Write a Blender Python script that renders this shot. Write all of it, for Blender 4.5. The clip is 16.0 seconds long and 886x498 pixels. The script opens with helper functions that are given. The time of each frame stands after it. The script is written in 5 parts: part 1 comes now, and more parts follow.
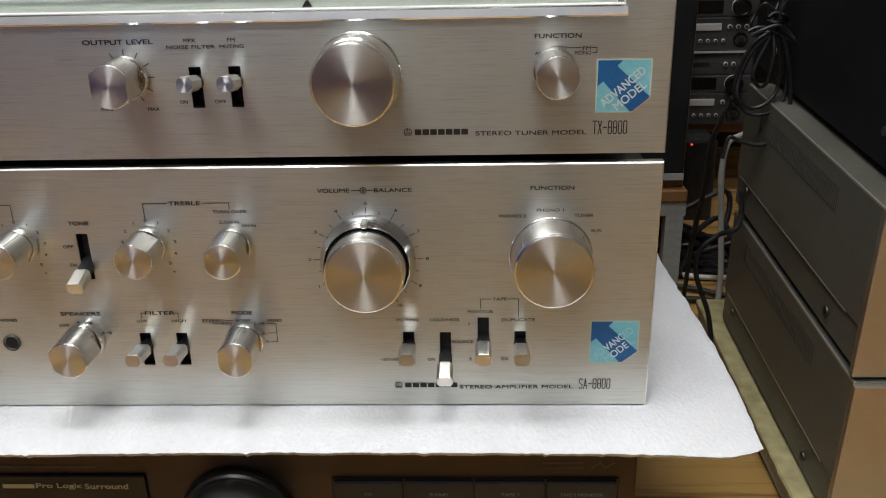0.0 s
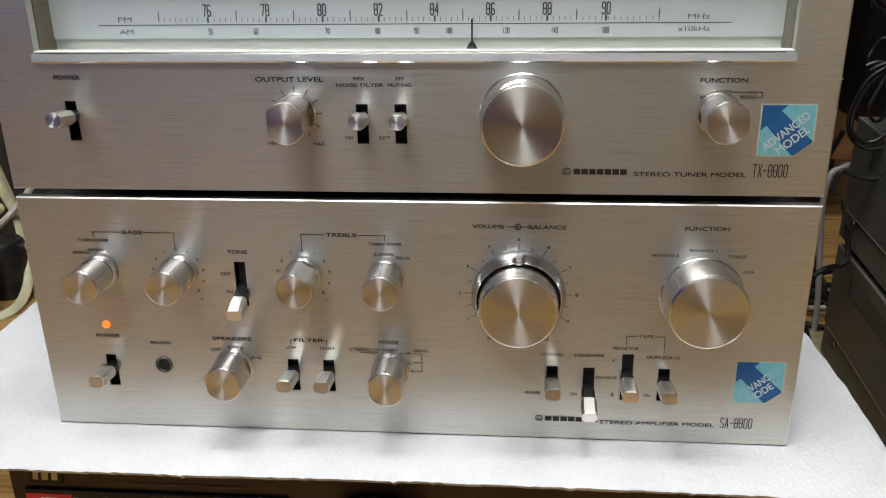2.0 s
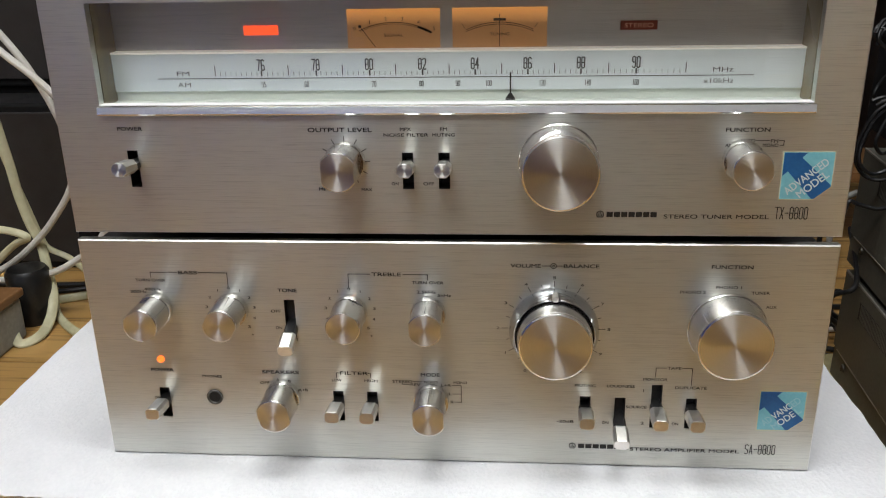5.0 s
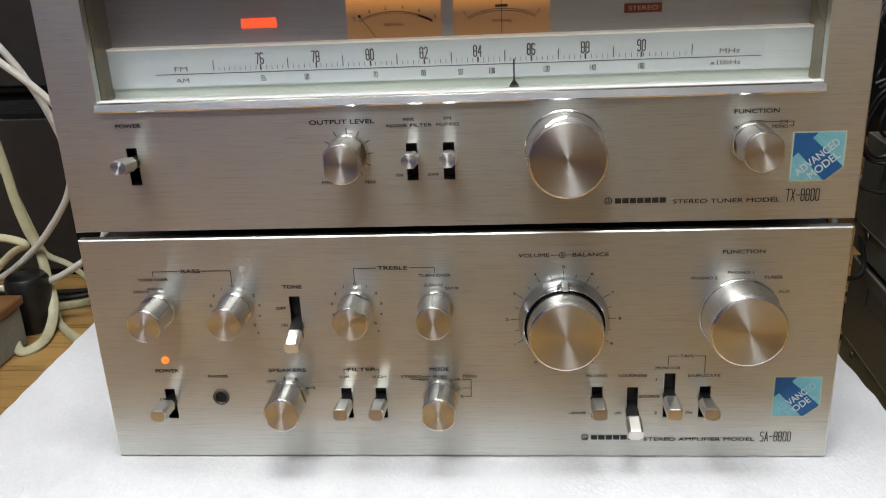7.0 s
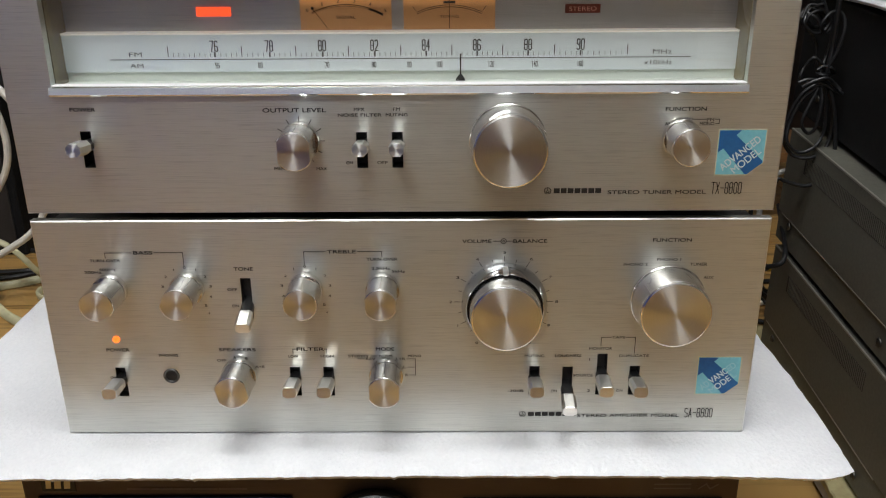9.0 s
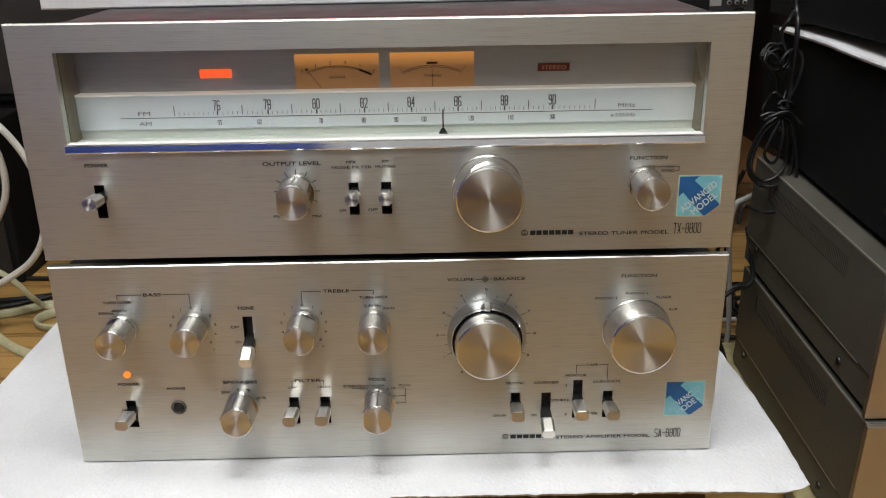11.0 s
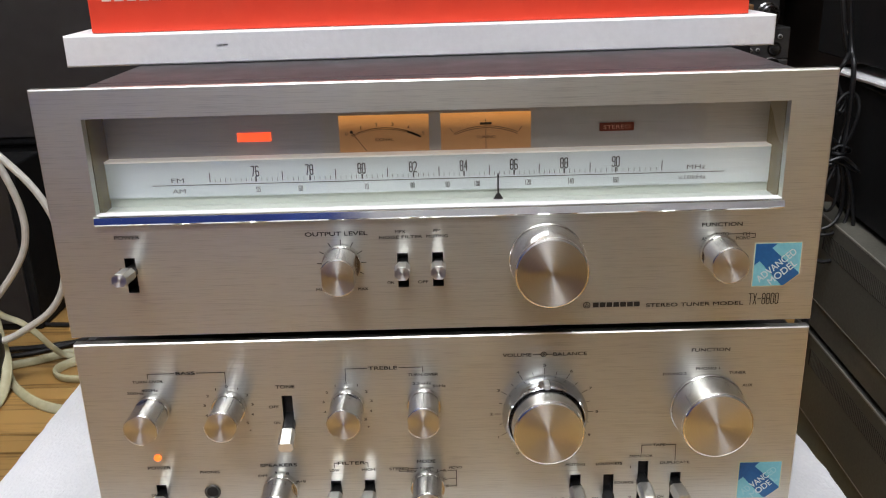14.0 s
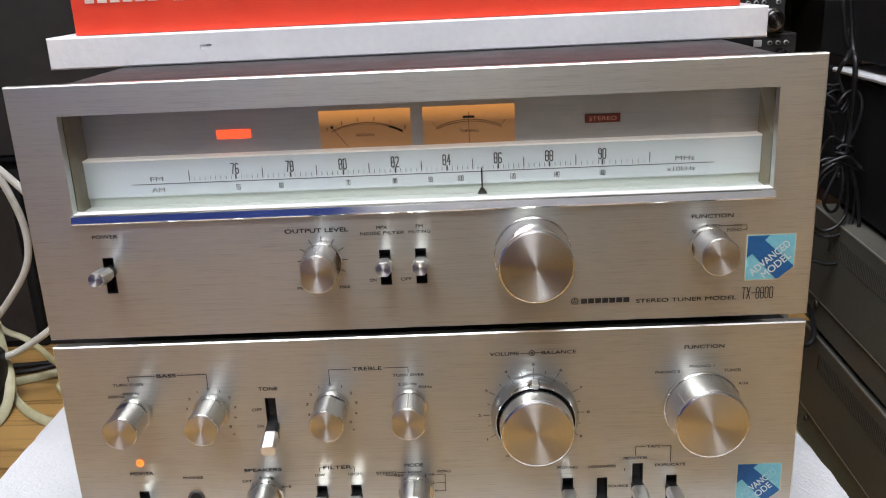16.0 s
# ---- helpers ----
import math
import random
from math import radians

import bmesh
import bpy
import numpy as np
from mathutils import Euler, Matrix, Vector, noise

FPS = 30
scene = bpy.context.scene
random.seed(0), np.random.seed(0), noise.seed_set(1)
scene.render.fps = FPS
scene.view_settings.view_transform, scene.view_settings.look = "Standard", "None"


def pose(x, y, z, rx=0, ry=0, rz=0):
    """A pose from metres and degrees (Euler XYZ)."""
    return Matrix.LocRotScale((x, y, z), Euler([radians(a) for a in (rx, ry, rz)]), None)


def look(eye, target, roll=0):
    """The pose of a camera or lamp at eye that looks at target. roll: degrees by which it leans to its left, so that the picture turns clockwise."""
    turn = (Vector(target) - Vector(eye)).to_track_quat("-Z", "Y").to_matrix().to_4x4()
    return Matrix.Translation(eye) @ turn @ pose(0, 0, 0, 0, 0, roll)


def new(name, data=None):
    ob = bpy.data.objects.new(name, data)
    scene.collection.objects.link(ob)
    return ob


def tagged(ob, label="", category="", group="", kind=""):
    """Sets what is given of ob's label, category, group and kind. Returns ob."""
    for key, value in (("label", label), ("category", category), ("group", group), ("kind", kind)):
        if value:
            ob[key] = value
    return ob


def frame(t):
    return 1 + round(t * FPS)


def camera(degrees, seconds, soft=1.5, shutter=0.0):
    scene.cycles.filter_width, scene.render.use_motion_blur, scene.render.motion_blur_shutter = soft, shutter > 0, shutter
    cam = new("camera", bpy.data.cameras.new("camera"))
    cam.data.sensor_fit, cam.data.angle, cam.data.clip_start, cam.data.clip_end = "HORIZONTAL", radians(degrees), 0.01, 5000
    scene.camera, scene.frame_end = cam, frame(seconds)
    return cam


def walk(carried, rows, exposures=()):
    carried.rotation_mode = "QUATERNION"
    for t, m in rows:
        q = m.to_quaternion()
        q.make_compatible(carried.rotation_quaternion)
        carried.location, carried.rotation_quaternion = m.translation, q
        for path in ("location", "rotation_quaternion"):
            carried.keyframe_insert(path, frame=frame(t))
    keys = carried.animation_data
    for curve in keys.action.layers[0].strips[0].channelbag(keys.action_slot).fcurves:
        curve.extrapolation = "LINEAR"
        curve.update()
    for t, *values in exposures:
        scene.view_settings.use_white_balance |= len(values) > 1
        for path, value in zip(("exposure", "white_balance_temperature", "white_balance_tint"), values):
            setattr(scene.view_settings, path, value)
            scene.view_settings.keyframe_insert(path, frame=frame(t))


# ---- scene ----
cam = camera(53.9, 16.0, soft=1.1)
PATH = [
    (0, (0.115, -0.42, 0.266), (0.044, 1.431, -0.489), -1.3),
    (0.5, (0.101, -0.423, 0.268), (0.009, 1.428, -0.485), -1.0),
    (1, (0.09, -0.424, 0.267), (-0.047, 1.425, -0.483), -0.8),
    (1.5, (0.071, -0.427, 0.267), (-0.098, 1.421, -0.478), -0.6),
    (2, (0.057, -0.425, 0.281), (-0.105, 1.431, -0.447), -0.9),
    (2.5, (0.048, -0.431, 0.282), (-0.117, 1.422, -0.453), -1.0),
    (3, (0.044, -0.435, 0.296), (-0.095, 1.427, -0.419), -1.5),
    (3.5, (0.045, -0.449, 0.302), (-0.113, 1.411, -0.417), -1.6),
    (4, (0.042, -0.452, 0.302), (-0.125, 1.409, -0.411), -1.3),
    (4.5, (0.036, -0.449, 0.302), (-0.126, 1.417, -0.401), -1.2),
    (4.7, (0.036, -0.448, 0.303), (-0.121, 1.419, -0.396), -1.1),
    (6.8, (0.034, -0.448, 0.301), (-0.136, 1.425, -0.38), -2.8),
    (7, (0.031, -0.443, 0.296), (-0.123, 1.427, -0.397), -2.6),
    (7.5, (0.026, -0.444, 0.297), (-0.101, 1.431, -0.389), -2.0),
    (8, (0.023, -0.469, 0.312), (-0.083, 1.402, -0.387), -1.2),
    (8.5, (0.027, -0.473, 0.31), (-0.035, 1.388, -0.417), -0.4),
    (8.7, (0.028, -0.464, 0.303), (-0.004, 1.398, -0.426), -0.2),
    (10.8, (0.027, -0.491, 0.334), (0.044, 1.375, -0.387), -0.8),
    (11, (0.028, -0.499, 0.336), (0.047, 1.372, -0.37), -0.9),
    (11.5, (0.027, -0.506, 0.338), (0.032, 1.371, -0.351), -1.0),
    (12, (0.018, -0.502, 0.35), (0.002, 1.389, -0.3), -0.8),
    (12.5, (0.018, -0.5, 0.342), (-0.007, 1.387, -0.32), -0.8),
    (13, (0.02, -0.488, 0.34), (-0.007, 1.389, -0.35), -1.1),
    (13.5, (0.013, -0.462, 0.341), (0.002, 1.414, -0.353), -1.3),
    (14, (0.005, -0.453, 0.349), (-0.004, 1.438, -0.303), -1.6),
    (14.5, (0.021, -0.453, 0.333), (-0.021, 1.444, -0.297), -2.3),
    (15, (0.045, -0.454, 0.336), (-0.054, 1.455, -0.252), -3.4),
    (15.5, (0.035, -0.448, 0.339), (-0.036, 1.463, -0.246), -3.4),
    (16, (0.023, -0.447, 0.332), (-0.024, 1.459, -0.273), -2.6),
]
EXPOSURES = [(0, 0.05, 6500, 10), (2, 0.10, 6500, 10), (4.5, 0.1, 6500, 10), (8.5, 0.08, 6500, 10), (11, 0.03, 6620, 10), (12.5, 0.06, 6700, 12), (14.5, 0.25, 6300, 13), (16, 0.31, 6250, 13.5)]
walk(cam, [(t, look(eye, target, roll)) for t, eye, target, roll in PATH], EXPOSURES)

# ---- light ----
world = bpy.data.worlds.new("world")
scene.world = world
world.use_nodes = True
world.node_tree.nodes["Background"].inputs[0].default_value = (0.9, 0.95, 1.0, 1)
world.node_tree.nodes["Background"].inputs[1].default_value = 0.02


def tube_lamp(x, y, z, length, width, watts, colour):
    """The light of one ceiling fitting."""
    data = bpy.data.lights.new("ceiling_lamp_light", "AREA")
    data.shape, data.size, data.size_y, data.energy, data.color = "RECTANGLE", length, width, watts, colour
    ob = new("ceiling_lamp_light", data)
    ob.matrix_basis = pose(x, y, z)
    return ob


LAMPS = [(0.0, -0.20, 25.0), (-0.45, -1.35, 25.5)]
for lx, ly, watts in LAMPS:
    tube_lamp(lx, ly, 2.19, 1.2, 0.36, watts, (0.94, 0.965, 0.98))
    # unseen upward light, added to brighten the ceiling and soften shadows
    tube_lamp(lx, ly, 2.345, 1.2, 0.16, watts * 1.45, (0.94, 0.965, 0.98)).matrix_basis = pose(lx, ly, 2.345, 180)


# ---- materials ----
def material(name, colour, rough=0.5, metal=0.0, **extra):
    m = bpy.data.materials.new(name)
    m.use_nodes = True
    b = m.node_tree.nodes["Principled BSDF"]
    b.inputs["Base Color"].default_value = (*colour, 1)
    b.inputs["Roughness"].default_value = rough
    b.inputs["Metallic"].default_value = metal
    for key, value in extra.items():
        b.inputs[key.replace("_", " ")].default_value = value
    return m


def node(m, kind, **sockets):
    n = m.node_tree.nodes.new(kind)
    for key, value in sockets.items():
        n.inputs[key.replace("_", " ")].default_value = value
    return n


def join(m, a, b):
    m.node_tree.links.new(a, b)


def coords(m, scale, space="Object"):
    t, s = node(m, "ShaderNodeTexCoord"), node(m, "ShaderNodeMapping")
    s.inputs["Scale"].default_value = scale
    join(m, t.outputs[space], s.inputs["Vector"])
    return s.outputs["Vector"]


def noise_at(m, scale, size=1.0, detail=4.0, space="Object"):
    n = node(m, "ShaderNodeTexNoise", Scale=size, Detail=detail)
    join(m, coords(m, scale, space), n.inputs["Vector"])
    return n.outputs["Fac"]


def spread(m, value, lo, hi, start=0.3, end=0.7):
    r = node(m, "ShaderNodeMapRange")
    for i, v in enumerate((start, end, lo, hi)):
        r.inputs[i + 1].default_value = v
    join(m, value, r.inputs[0])
    return r.outputs[0]


def tint(m, value, dark, light, start=0.3, end=0.7):
    r = node(m, "ShaderNodeValToRGB")
    r.color_ramp.elements[0].position, r.color_ramp.elements[1].position = start, end
    r.color_ramp.elements[0].color, r.color_ramp.elements[1].color = (*dark, 1), (*light, 1)
    join(m, value, r.inputs[0])
    return r.outputs[0]


def relief(m, value, strength, distance=0.001):
    b = node(m, "ShaderNodeBump", Strength=strength, Distance=distance)
    join(m, value, b.inputs["Height"])
    join(m, b.outputs[0], m.node_tree.nodes["Principled BSDF"].inputs["Normal"])


def worn(name, dark, light, rough, grain, bump=0.1, metal=0.0, lo=0.3, hi=0.7, distance=0.001, rough_spread=0.08, **extra):
    """A surface with two scales of variation: colour by a coarse and fine grain, relief by the fine one."""
    m = material(name, light, rough, metal, **extra)
    b = m.node_tree.nodes["Principled BSDF"]
    fine, coarse = noise_at(m, grain, 1.0, 5), noise_at(m, [g * 0.07 for g in grain], 1.0, 3)
    mix = node(m, "ShaderNodeMath")
    mix.operation = "ADD"
    half = node(m, "ShaderNodeMath")
    half.operation = "MULTIPLY"
    half.inputs[1].default_value = 0.5
    join(m, fine, mix.inputs[0])
    join(m, coarse, mix.inputs[1])
    join(m, mix.outputs[0], half.inputs[0])
    join(m, tint(m, half.outputs[0], dark, light, lo, hi), b.inputs["Base Color"])
    join(m, spread(m, coarse, rough - rough_spread, rough + rough_spread), b.inputs["Roughness"])
    if bump:
        relief(m, fine, bump, distance)
    return m


def brushed(name, colour, rough, aniso, streak=0.075):
    """Aluminium brushed along x: reflections spread upright, with fine level streaks."""
    m = material(name, colour, rough, 1.0, Anisotropic=aniso)
    b = m.node_tree.nodes["Principled BSDF"]
    up = node(m, "ShaderNodeCombineXYZ", Z=1.0)
    join(m, up.outputs[0], b.inputs["Tangent"])
    fine, long = noise_at(m, (80, 80, 5200), 1, 3), noise_at(m, (22, 22, 2600), 1, 3)
    add = node(m, "ShaderNodeMath")
    add.operation = "ADD"
    join(m, fine, add.inputs[0])
    join(m, long, add.inputs[1])
    dark = tuple(c * (1 - streak * 1.6) for c in colour)
    light = tuple(min(1, c * (1 + streak)) for c in colour)
    join(m, tint(m, add.outputs[0], dark, light, 0.75, 1.25), b.inputs["Base Color"])
    join(m, spread(m, long, rough * 0.95, rough * 1.05), b.inputs["Roughness"])
    relief(m, fine, 0.02, 0.0001)
    return m


def turned(name, colour, rough, aniso, radial):
    """Lathe-turned aluminium about the object's z axis: a cap (radial) or a side (along the axis)."""
    m = material(name, colour, rough, 1.0, Anisotropic=aniso)
    b = m.node_tree.nodes["Principled BSDF"]
    tc, tr = node(m, "ShaderNodeTexCoord"), node(m, "ShaderNodeVectorTransform")
    tr.vector_type, tr.convert_from, tr.convert_to = "VECTOR", "OBJECT", "WORLD"
    mul = node(m, "ShaderNodeVectorMath")
    mul.operation = "MULTIPLY"
    mul.inputs[1].default_value = (1, 1, 0)
    join(m, tc.outputs["Object"], mul.inputs[0])
    if radial:
        join(m, mul.outputs[0], tr.inputs[0])
    else:
        tr.inputs[0].default_value = (0, 0, 1)
    nrm = node(m, "ShaderNodeVectorMath")
    nrm.operation = "NORMALIZE"
    join(m, tr.outputs[0], nrm.inputs[0])
    join(m, nrm.outputs[0], b.inputs["Tangent"])
    length = node(m, "ShaderNodeVectorMath")
    length.operation = "LENGTH"
    join(m, mul.outputs[0], length.inputs[0])
    rings = node(m, "ShaderNodeTexNoise", Scale=1.0, Detail=2.0)
    rings.noise_dimensions = "1D"
    wide = node(m, "ShaderNodeMath")
    wide.operation = "MULTIPLY"
    wide.inputs[1].default_value = 3200
    sep = node(m, "ShaderNodeSeparateXYZ")
    join(m, tc.outputs["Object"], sep.inputs[0])
    join(m, length.outputs["Value"] if radial else sep.outputs["Z"], wide.inputs[0])
    join(m, wide.outputs[0], rings.inputs["W"])
    join(m, tint(m, rings.outputs["Fac"], tuple(c * 0.88 for c in colour), colour, 0.3, 0.7), b.inputs["Base Color"])
    return m


SILVER = (0.630, 0.632, 0.585)
panel_metal = brushed("brushed_aluminium", SILVER, 0.37, 0.65, 0.09)
dial_metal = brushed("dial_back_aluminium", (0.520, 0.512, 0.490), 0.42, 0.8, 0.07)
dial_metal.node_tree.nodes["Principled BSDF"].inputs["Metallic"].default_value = 0.45
cap_metal = turned("turned_cap", (0.84, 0.84, 0.825), 0.34, 0.97, True)
side_metal = turned("turned_side", (0.88, 0.87, 0.85), 0.20, 0.85, False)
plate_edge = material("satin_plate_edge", (0.72, 0.71, 0.68), 0.42, 1.0)
edge_metal = material("polished_edge", (0.92, 0.92, 0.91), 0.34, 1.0)
chrome = material("chrome", (0.82, 0.83, 0.85), 0.09, 1.0)
cap_chrome = turned("dark_turned_cap", (0.35, 0.35, 0.36), 0.2, 1.0, True)
ring_chrome = material("dark_chrome", (0.58, 0.60, 0.64), 0.06, 1.0)
ink = material("black_ink", (0.02, 0.018, 0.016), 0.55)
ink_soft = material("grey_ink", (0.09, 0.085, 0.08), 0.6)
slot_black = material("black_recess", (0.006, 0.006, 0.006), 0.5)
black_plastic = worn("black_plastic", (0.008, 0.008, 0.008), (0.018, 0.018, 0.018), 0.35, (900, 900, 900), 0.03)
black_vinyl = worn("black_case", (0.012, 0.011, 0.011), (0.03, 0.027, 0.027), 0.5, (700, 700, 700), 0.15)
purple_case = worn("tuner_case", (0.026, 0.023, 0.026), (0.044, 0.040, 0.043), 0.52, (600, 600, 600), 0.12)
foam_white = worn("foam", (0.74, 0.75, 0.77), (0.84, 0.845, 0.86), 0.42, (430, 330, 430), 0.75, distance=0.0010, Subsurface_Weight=0.2)
foam_white.node_tree.nodes["Principled BSDF"].inputs["Subsurface Radius"].default_value = (0.004, 0.004, 0.004)
styro = worn("polystyrene", (0.84, 0.84, 0.86), (0.93, 0.93, 0.95), 0.7, (220, 220, 220), 0.25)
red_card = worn("red_print", (0.80, 0.052, 0.02), (0.88, 0.075, 0.03), 0.4, (60, 60, 60), 0.02)
pink_print = material("pale_pink_print", (0.84, 0.66, 0.62), 0.5)
white_print = material("white_print", (0.85, 0.83, 0.82), 0.5)
dial_white = brushed("dial_plate", (0.65, 0.69, 0.69), 0.38, 0.7, 0.04)
dial_white.node_tree.nodes["Principled BSDF"].inputs["Metallic"].default_value = 0.45
dial_white.node_tree.nodes["Principled BSDF"].inputs["Emission Color"].default_value = (0.86, 1.0, 0.95, 1)
dial_white.node_tree.nodes["Principled BSDF"].inputs["Emission Strength"].default_value = 0.09
clear_rim = worn("recess_wall", (0.19, 0.15, 0.08), (0.30, 0.25, 0.15), 0.3, (40, 40, 60), 0.0)
scale_glow = material("lit_scale_edge", (0.86, 0.83, 0.76), 0.35)
scale_glow.node_tree.nodes["Principled BSDF"].inputs["Emission Color"].default_value = (1.0, 0.92, 0.80, 1)
scale_glow.node_tree.nodes["Principled BSDF"].inputs["Emission Strength"].default_value = 0.22
ledge = material("pale_green_ledge", (0.64, 0.68, 0.61), 0.45)
amber = material("lit_meter", (0.60, 0.36, 0.18), 0.45)
amber.node_tree.nodes["Principled BSDF"].inputs["Emission Color"].default_value = (1.0, 0.40, 0.08, 1)
amber_at, amber_up = node(amber, "ShaderNodeTexCoord"), node(amber, "ShaderNodeSeparateXYZ")
join(amber, amber_at.outputs["Object"], amber_up.inputs[0])
join(amber, spread(amber, amber_up.outputs["Z"], 0.06, 0.48, 0.1085, 0.1180), amber.node_tree.nodes["Principled BSDF"].inputs["Emission Strength"])
red_glow = material("red_lamp", (0.9, 0.1, 0.03), 0.4)
red_glow.node_tree.nodes["Principled BSDF"].inputs["Emission Color"].default_value = (1.0, 0.085, 0.02, 1)
red_glow.node_tree.nodes["Principled BSDF"].inputs["Emission Strength"].default_value = 1.15
orange_glow = material("orange_lamp", (0.9, 0.2, 0.03), 0.4)
orange_glow.node_tree.nodes["Principled BSDF"].inputs["Emission Color"].default_value = (1.0, 0.16, 0.02, 1)
orange_glow.node_tree.nodes["Principled BSDF"].inputs["Emission Strength"].default_value = 1.6
red_dim = material("unlit_red_lens", (0.20, 0.03, 0.012), 0.3)
red_text = material("pale_red_print", (0.85, 0.42, 0.30), 0.5)
st_cream, st_cyan, st_blue = (material("sticker_cream", (0.72, 0.72, 0.55), 0.4), worn("sticker_cyan", (0.17, 0.53, 0.63), (0.27, 0.66, 0.74), 0.35, (500, 500, 500), 0),
                              worn("sticker_blue", (0.012, 0.10, 0.30), (0.02, 0.15, 0.40), 0.35, (500, 500, 500), 0))
st_faint = material("sticker_faded_white", (0.36, 0.68, 0.75), 0.45)
st_white = material("sticker_white", (0.70, 0.80, 0.82), 0.45)
jvc_brown = brushed("bronze_panel", (0.082, 0.064, 0.049), 0.42, 0.5, 0.05)
jvc_black = material("gloss_black", (0.008, 0.007, 0.006), 0.12)
jvc_window = material("smoked_window", (0.035, 0.012, 0.006), 0.08)
gold = material("gold_print", (0.62, 0.48, 0.20), 0.4)
gold_dim = material("dull_gold_print", (0.28, 0.225, 0.125), 0.5)
brown_print = material("faint_brown_print", (0.085, 0.066, 0.05), 0.6)
button_print = material("grey_button_print", (0.20, 0.19, 0.17), 0.6)
lever_metal = worn("bright_lever_metal", (0.80, 0.79, 0.76), (0.92, 0.91, 0.88), 0.36, (900, 900, 900), 0.02, metal=1.0)
groove_grey = material("index_groove", (0.36, 0.355, 0.34), 0.35, 0.9)
red_badge = material("red_badge", (0.55, 0.02, 0.03), 0.35)
case_grey = worn("olive_grey_metal", (0.092, 0.089, 0.072), (0.142, 0.137, 0.112), 0.45, (300, 300, 300), 0.06, metal=0.22)
# lighter colour paints the thin highlights along the case edges
case_edge = material("case_edge_highlight", (0.36, 0.34, 0.29), 0.35, 0.6)
vent_dark = material("vent_dark", (0.02, 0.018, 0.014), 0.6)
champagne = brushed("champagne_panel", (0.53, 0.48, 0.42), 0.42, 0.5, 0.03)
black_box = worn("matt_black_metal", (0.005, 0.005, 0.0055), (0.010, 0.010, 0.0105), 0.7, (240, 240, 240), 0.1, Specular_IOR_Level=0.2)
screw_metal = material("screw", (0.14, 0.135, 0.125), 0.45, 1.0)
wood = material("oak_laminate", (0.4, 0.25, 0.1), 0.35)
wb = wood.node_tree.nodes["Principled BSDF"]
grain_fine, grain_wide = noise_at(wood, (7, 150, 40), 1, 6), noise_at(wood, (1.6, 22, 9), 1, 4)
wm = node(wood, "ShaderNodeMath")
wm.operation = "ADD"
join(wood, grain_fine, wm.inputs[0])
join(wood, grain_wide, wm.inputs[1])
winfo, wmix = node(wood, "ShaderNodeObjectInfo"), node(wood, "ShaderNodeHueSaturation")
join(wood, spread(wood, winfo.outputs["Random"], 0.8, 1.15, 0, 1), wmix.inputs["Value"])
join(wood, tint(wood, wm.outputs[0], (0.150, 0.075, 0.018), (0.42, 0.248, 0.080), 0.78, 1.20), wmix.inputs["Color"])
join(wood, wmix.outputs[0], wb.inputs["Base Color"])
relief(wood, grain_fine, 0.08, 0.0006)
rack_wood = worn("black_brown_wood", (0.016, 0.010, 0.008), (0.032, 0.021, 0.016), 0.5, (9, 9, 180), 0.05)
dark_wood = worn("dark_wood", (0.05, 0.022, 0.010), (0.11, 0.05, 0.022), 0.45, (9, 9, 180), 0.05)
edge_wood = worn("wood_edge", (0.15, 0.07, 0.025), (0.26, 0.13, 0.05), 0.4, (9, 9, 180), 0.05)
yellow_board = worn("yellowed_board", (0.24, 0.20, 0.09), (0.46, 0.40, 0.21), 0.7, (70, 70, 70), 0.2, lo=0.35, hi=0.6)
grey_paint = worn("grey_paint", (0.20, 0.20, 0.19), (0.32, 0.32, 0.30), 0.5, (160, 160, 160), 0.1)
deck_grey = worn("deck_grey", (0.042, 0.041, 0.041), (0.066, 0.065, 0.064), 0.4, (160, 160, 400), 0.04, metal=0.4)
deck_silver = material("deck_silver", (0.66, 0.65, 0.64), 0.35, 0.5)
cable_black = material("black_cable", (0.008, 0.008, 0.009), 0.42)
cable_white = worn("white_cable", (0.55, 0.53, 0.47), (0.72, 0.70, 0.65), 0.5, (90, 90, 90), 0.05)
cable_cream = worn("cream_cable", (0.42, 0.40, 0.24), (0.60, 0.57, 0.38), 0.5, (90, 90, 90), 0.05)
cable_grey = worn("grey_cable", (0.30, 0.30, 0.28), (0.42, 0.41, 0.39), 0.5, (90, 90, 90), 0.05)
cable_yellow = material("yellow_cable", (0.45, 0.32, 0.03), 0.5)
wall_paint = worn("wall_paint", (0.20, 0.19, 0.175), (0.27, 0.255, 0.235), 0.8, (30, 30, 30), 0.1)
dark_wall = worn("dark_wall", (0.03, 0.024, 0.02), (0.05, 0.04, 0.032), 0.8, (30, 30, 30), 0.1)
ceiling_paint = worn("ceiling_paint", (0.70, 0.69, 0.66), (0.80, 0.79, 0.76), 0.9, (30, 30, 30), 0.1)
glass = material("thin_glass", (1, 1, 1), 0.0, 0.0, Transmission_Weight=1.0, IOR=1.45)


# ---- building blocks ----
def finish(name, bm, mat, smooth=False, sharp=35):
    me = bpy.data.meshes.new(name)
    bmesh.ops.recalc_face_normals(bm, faces=bm.faces)
    bm.to_mesh(me)
    bm.free()
    if smooth:
        me.shade_smooth()
        me.set_sharp_from_angle(angle=radians(sharp))
    for mt in mat if isinstance(mat, (list, tuple)) else (mat,):
        me.materials.append(mt)
    return me


def part(name, bm, mat, parent=None, label="", m=None, smooth=False, me=None, sharp=35):
    ob = new(name, me or finish(name, bm, mat, smooth, sharp))
    ob.parent = parent
    if m:
        ob.matrix_basis = m
    return tagged(ob, label)


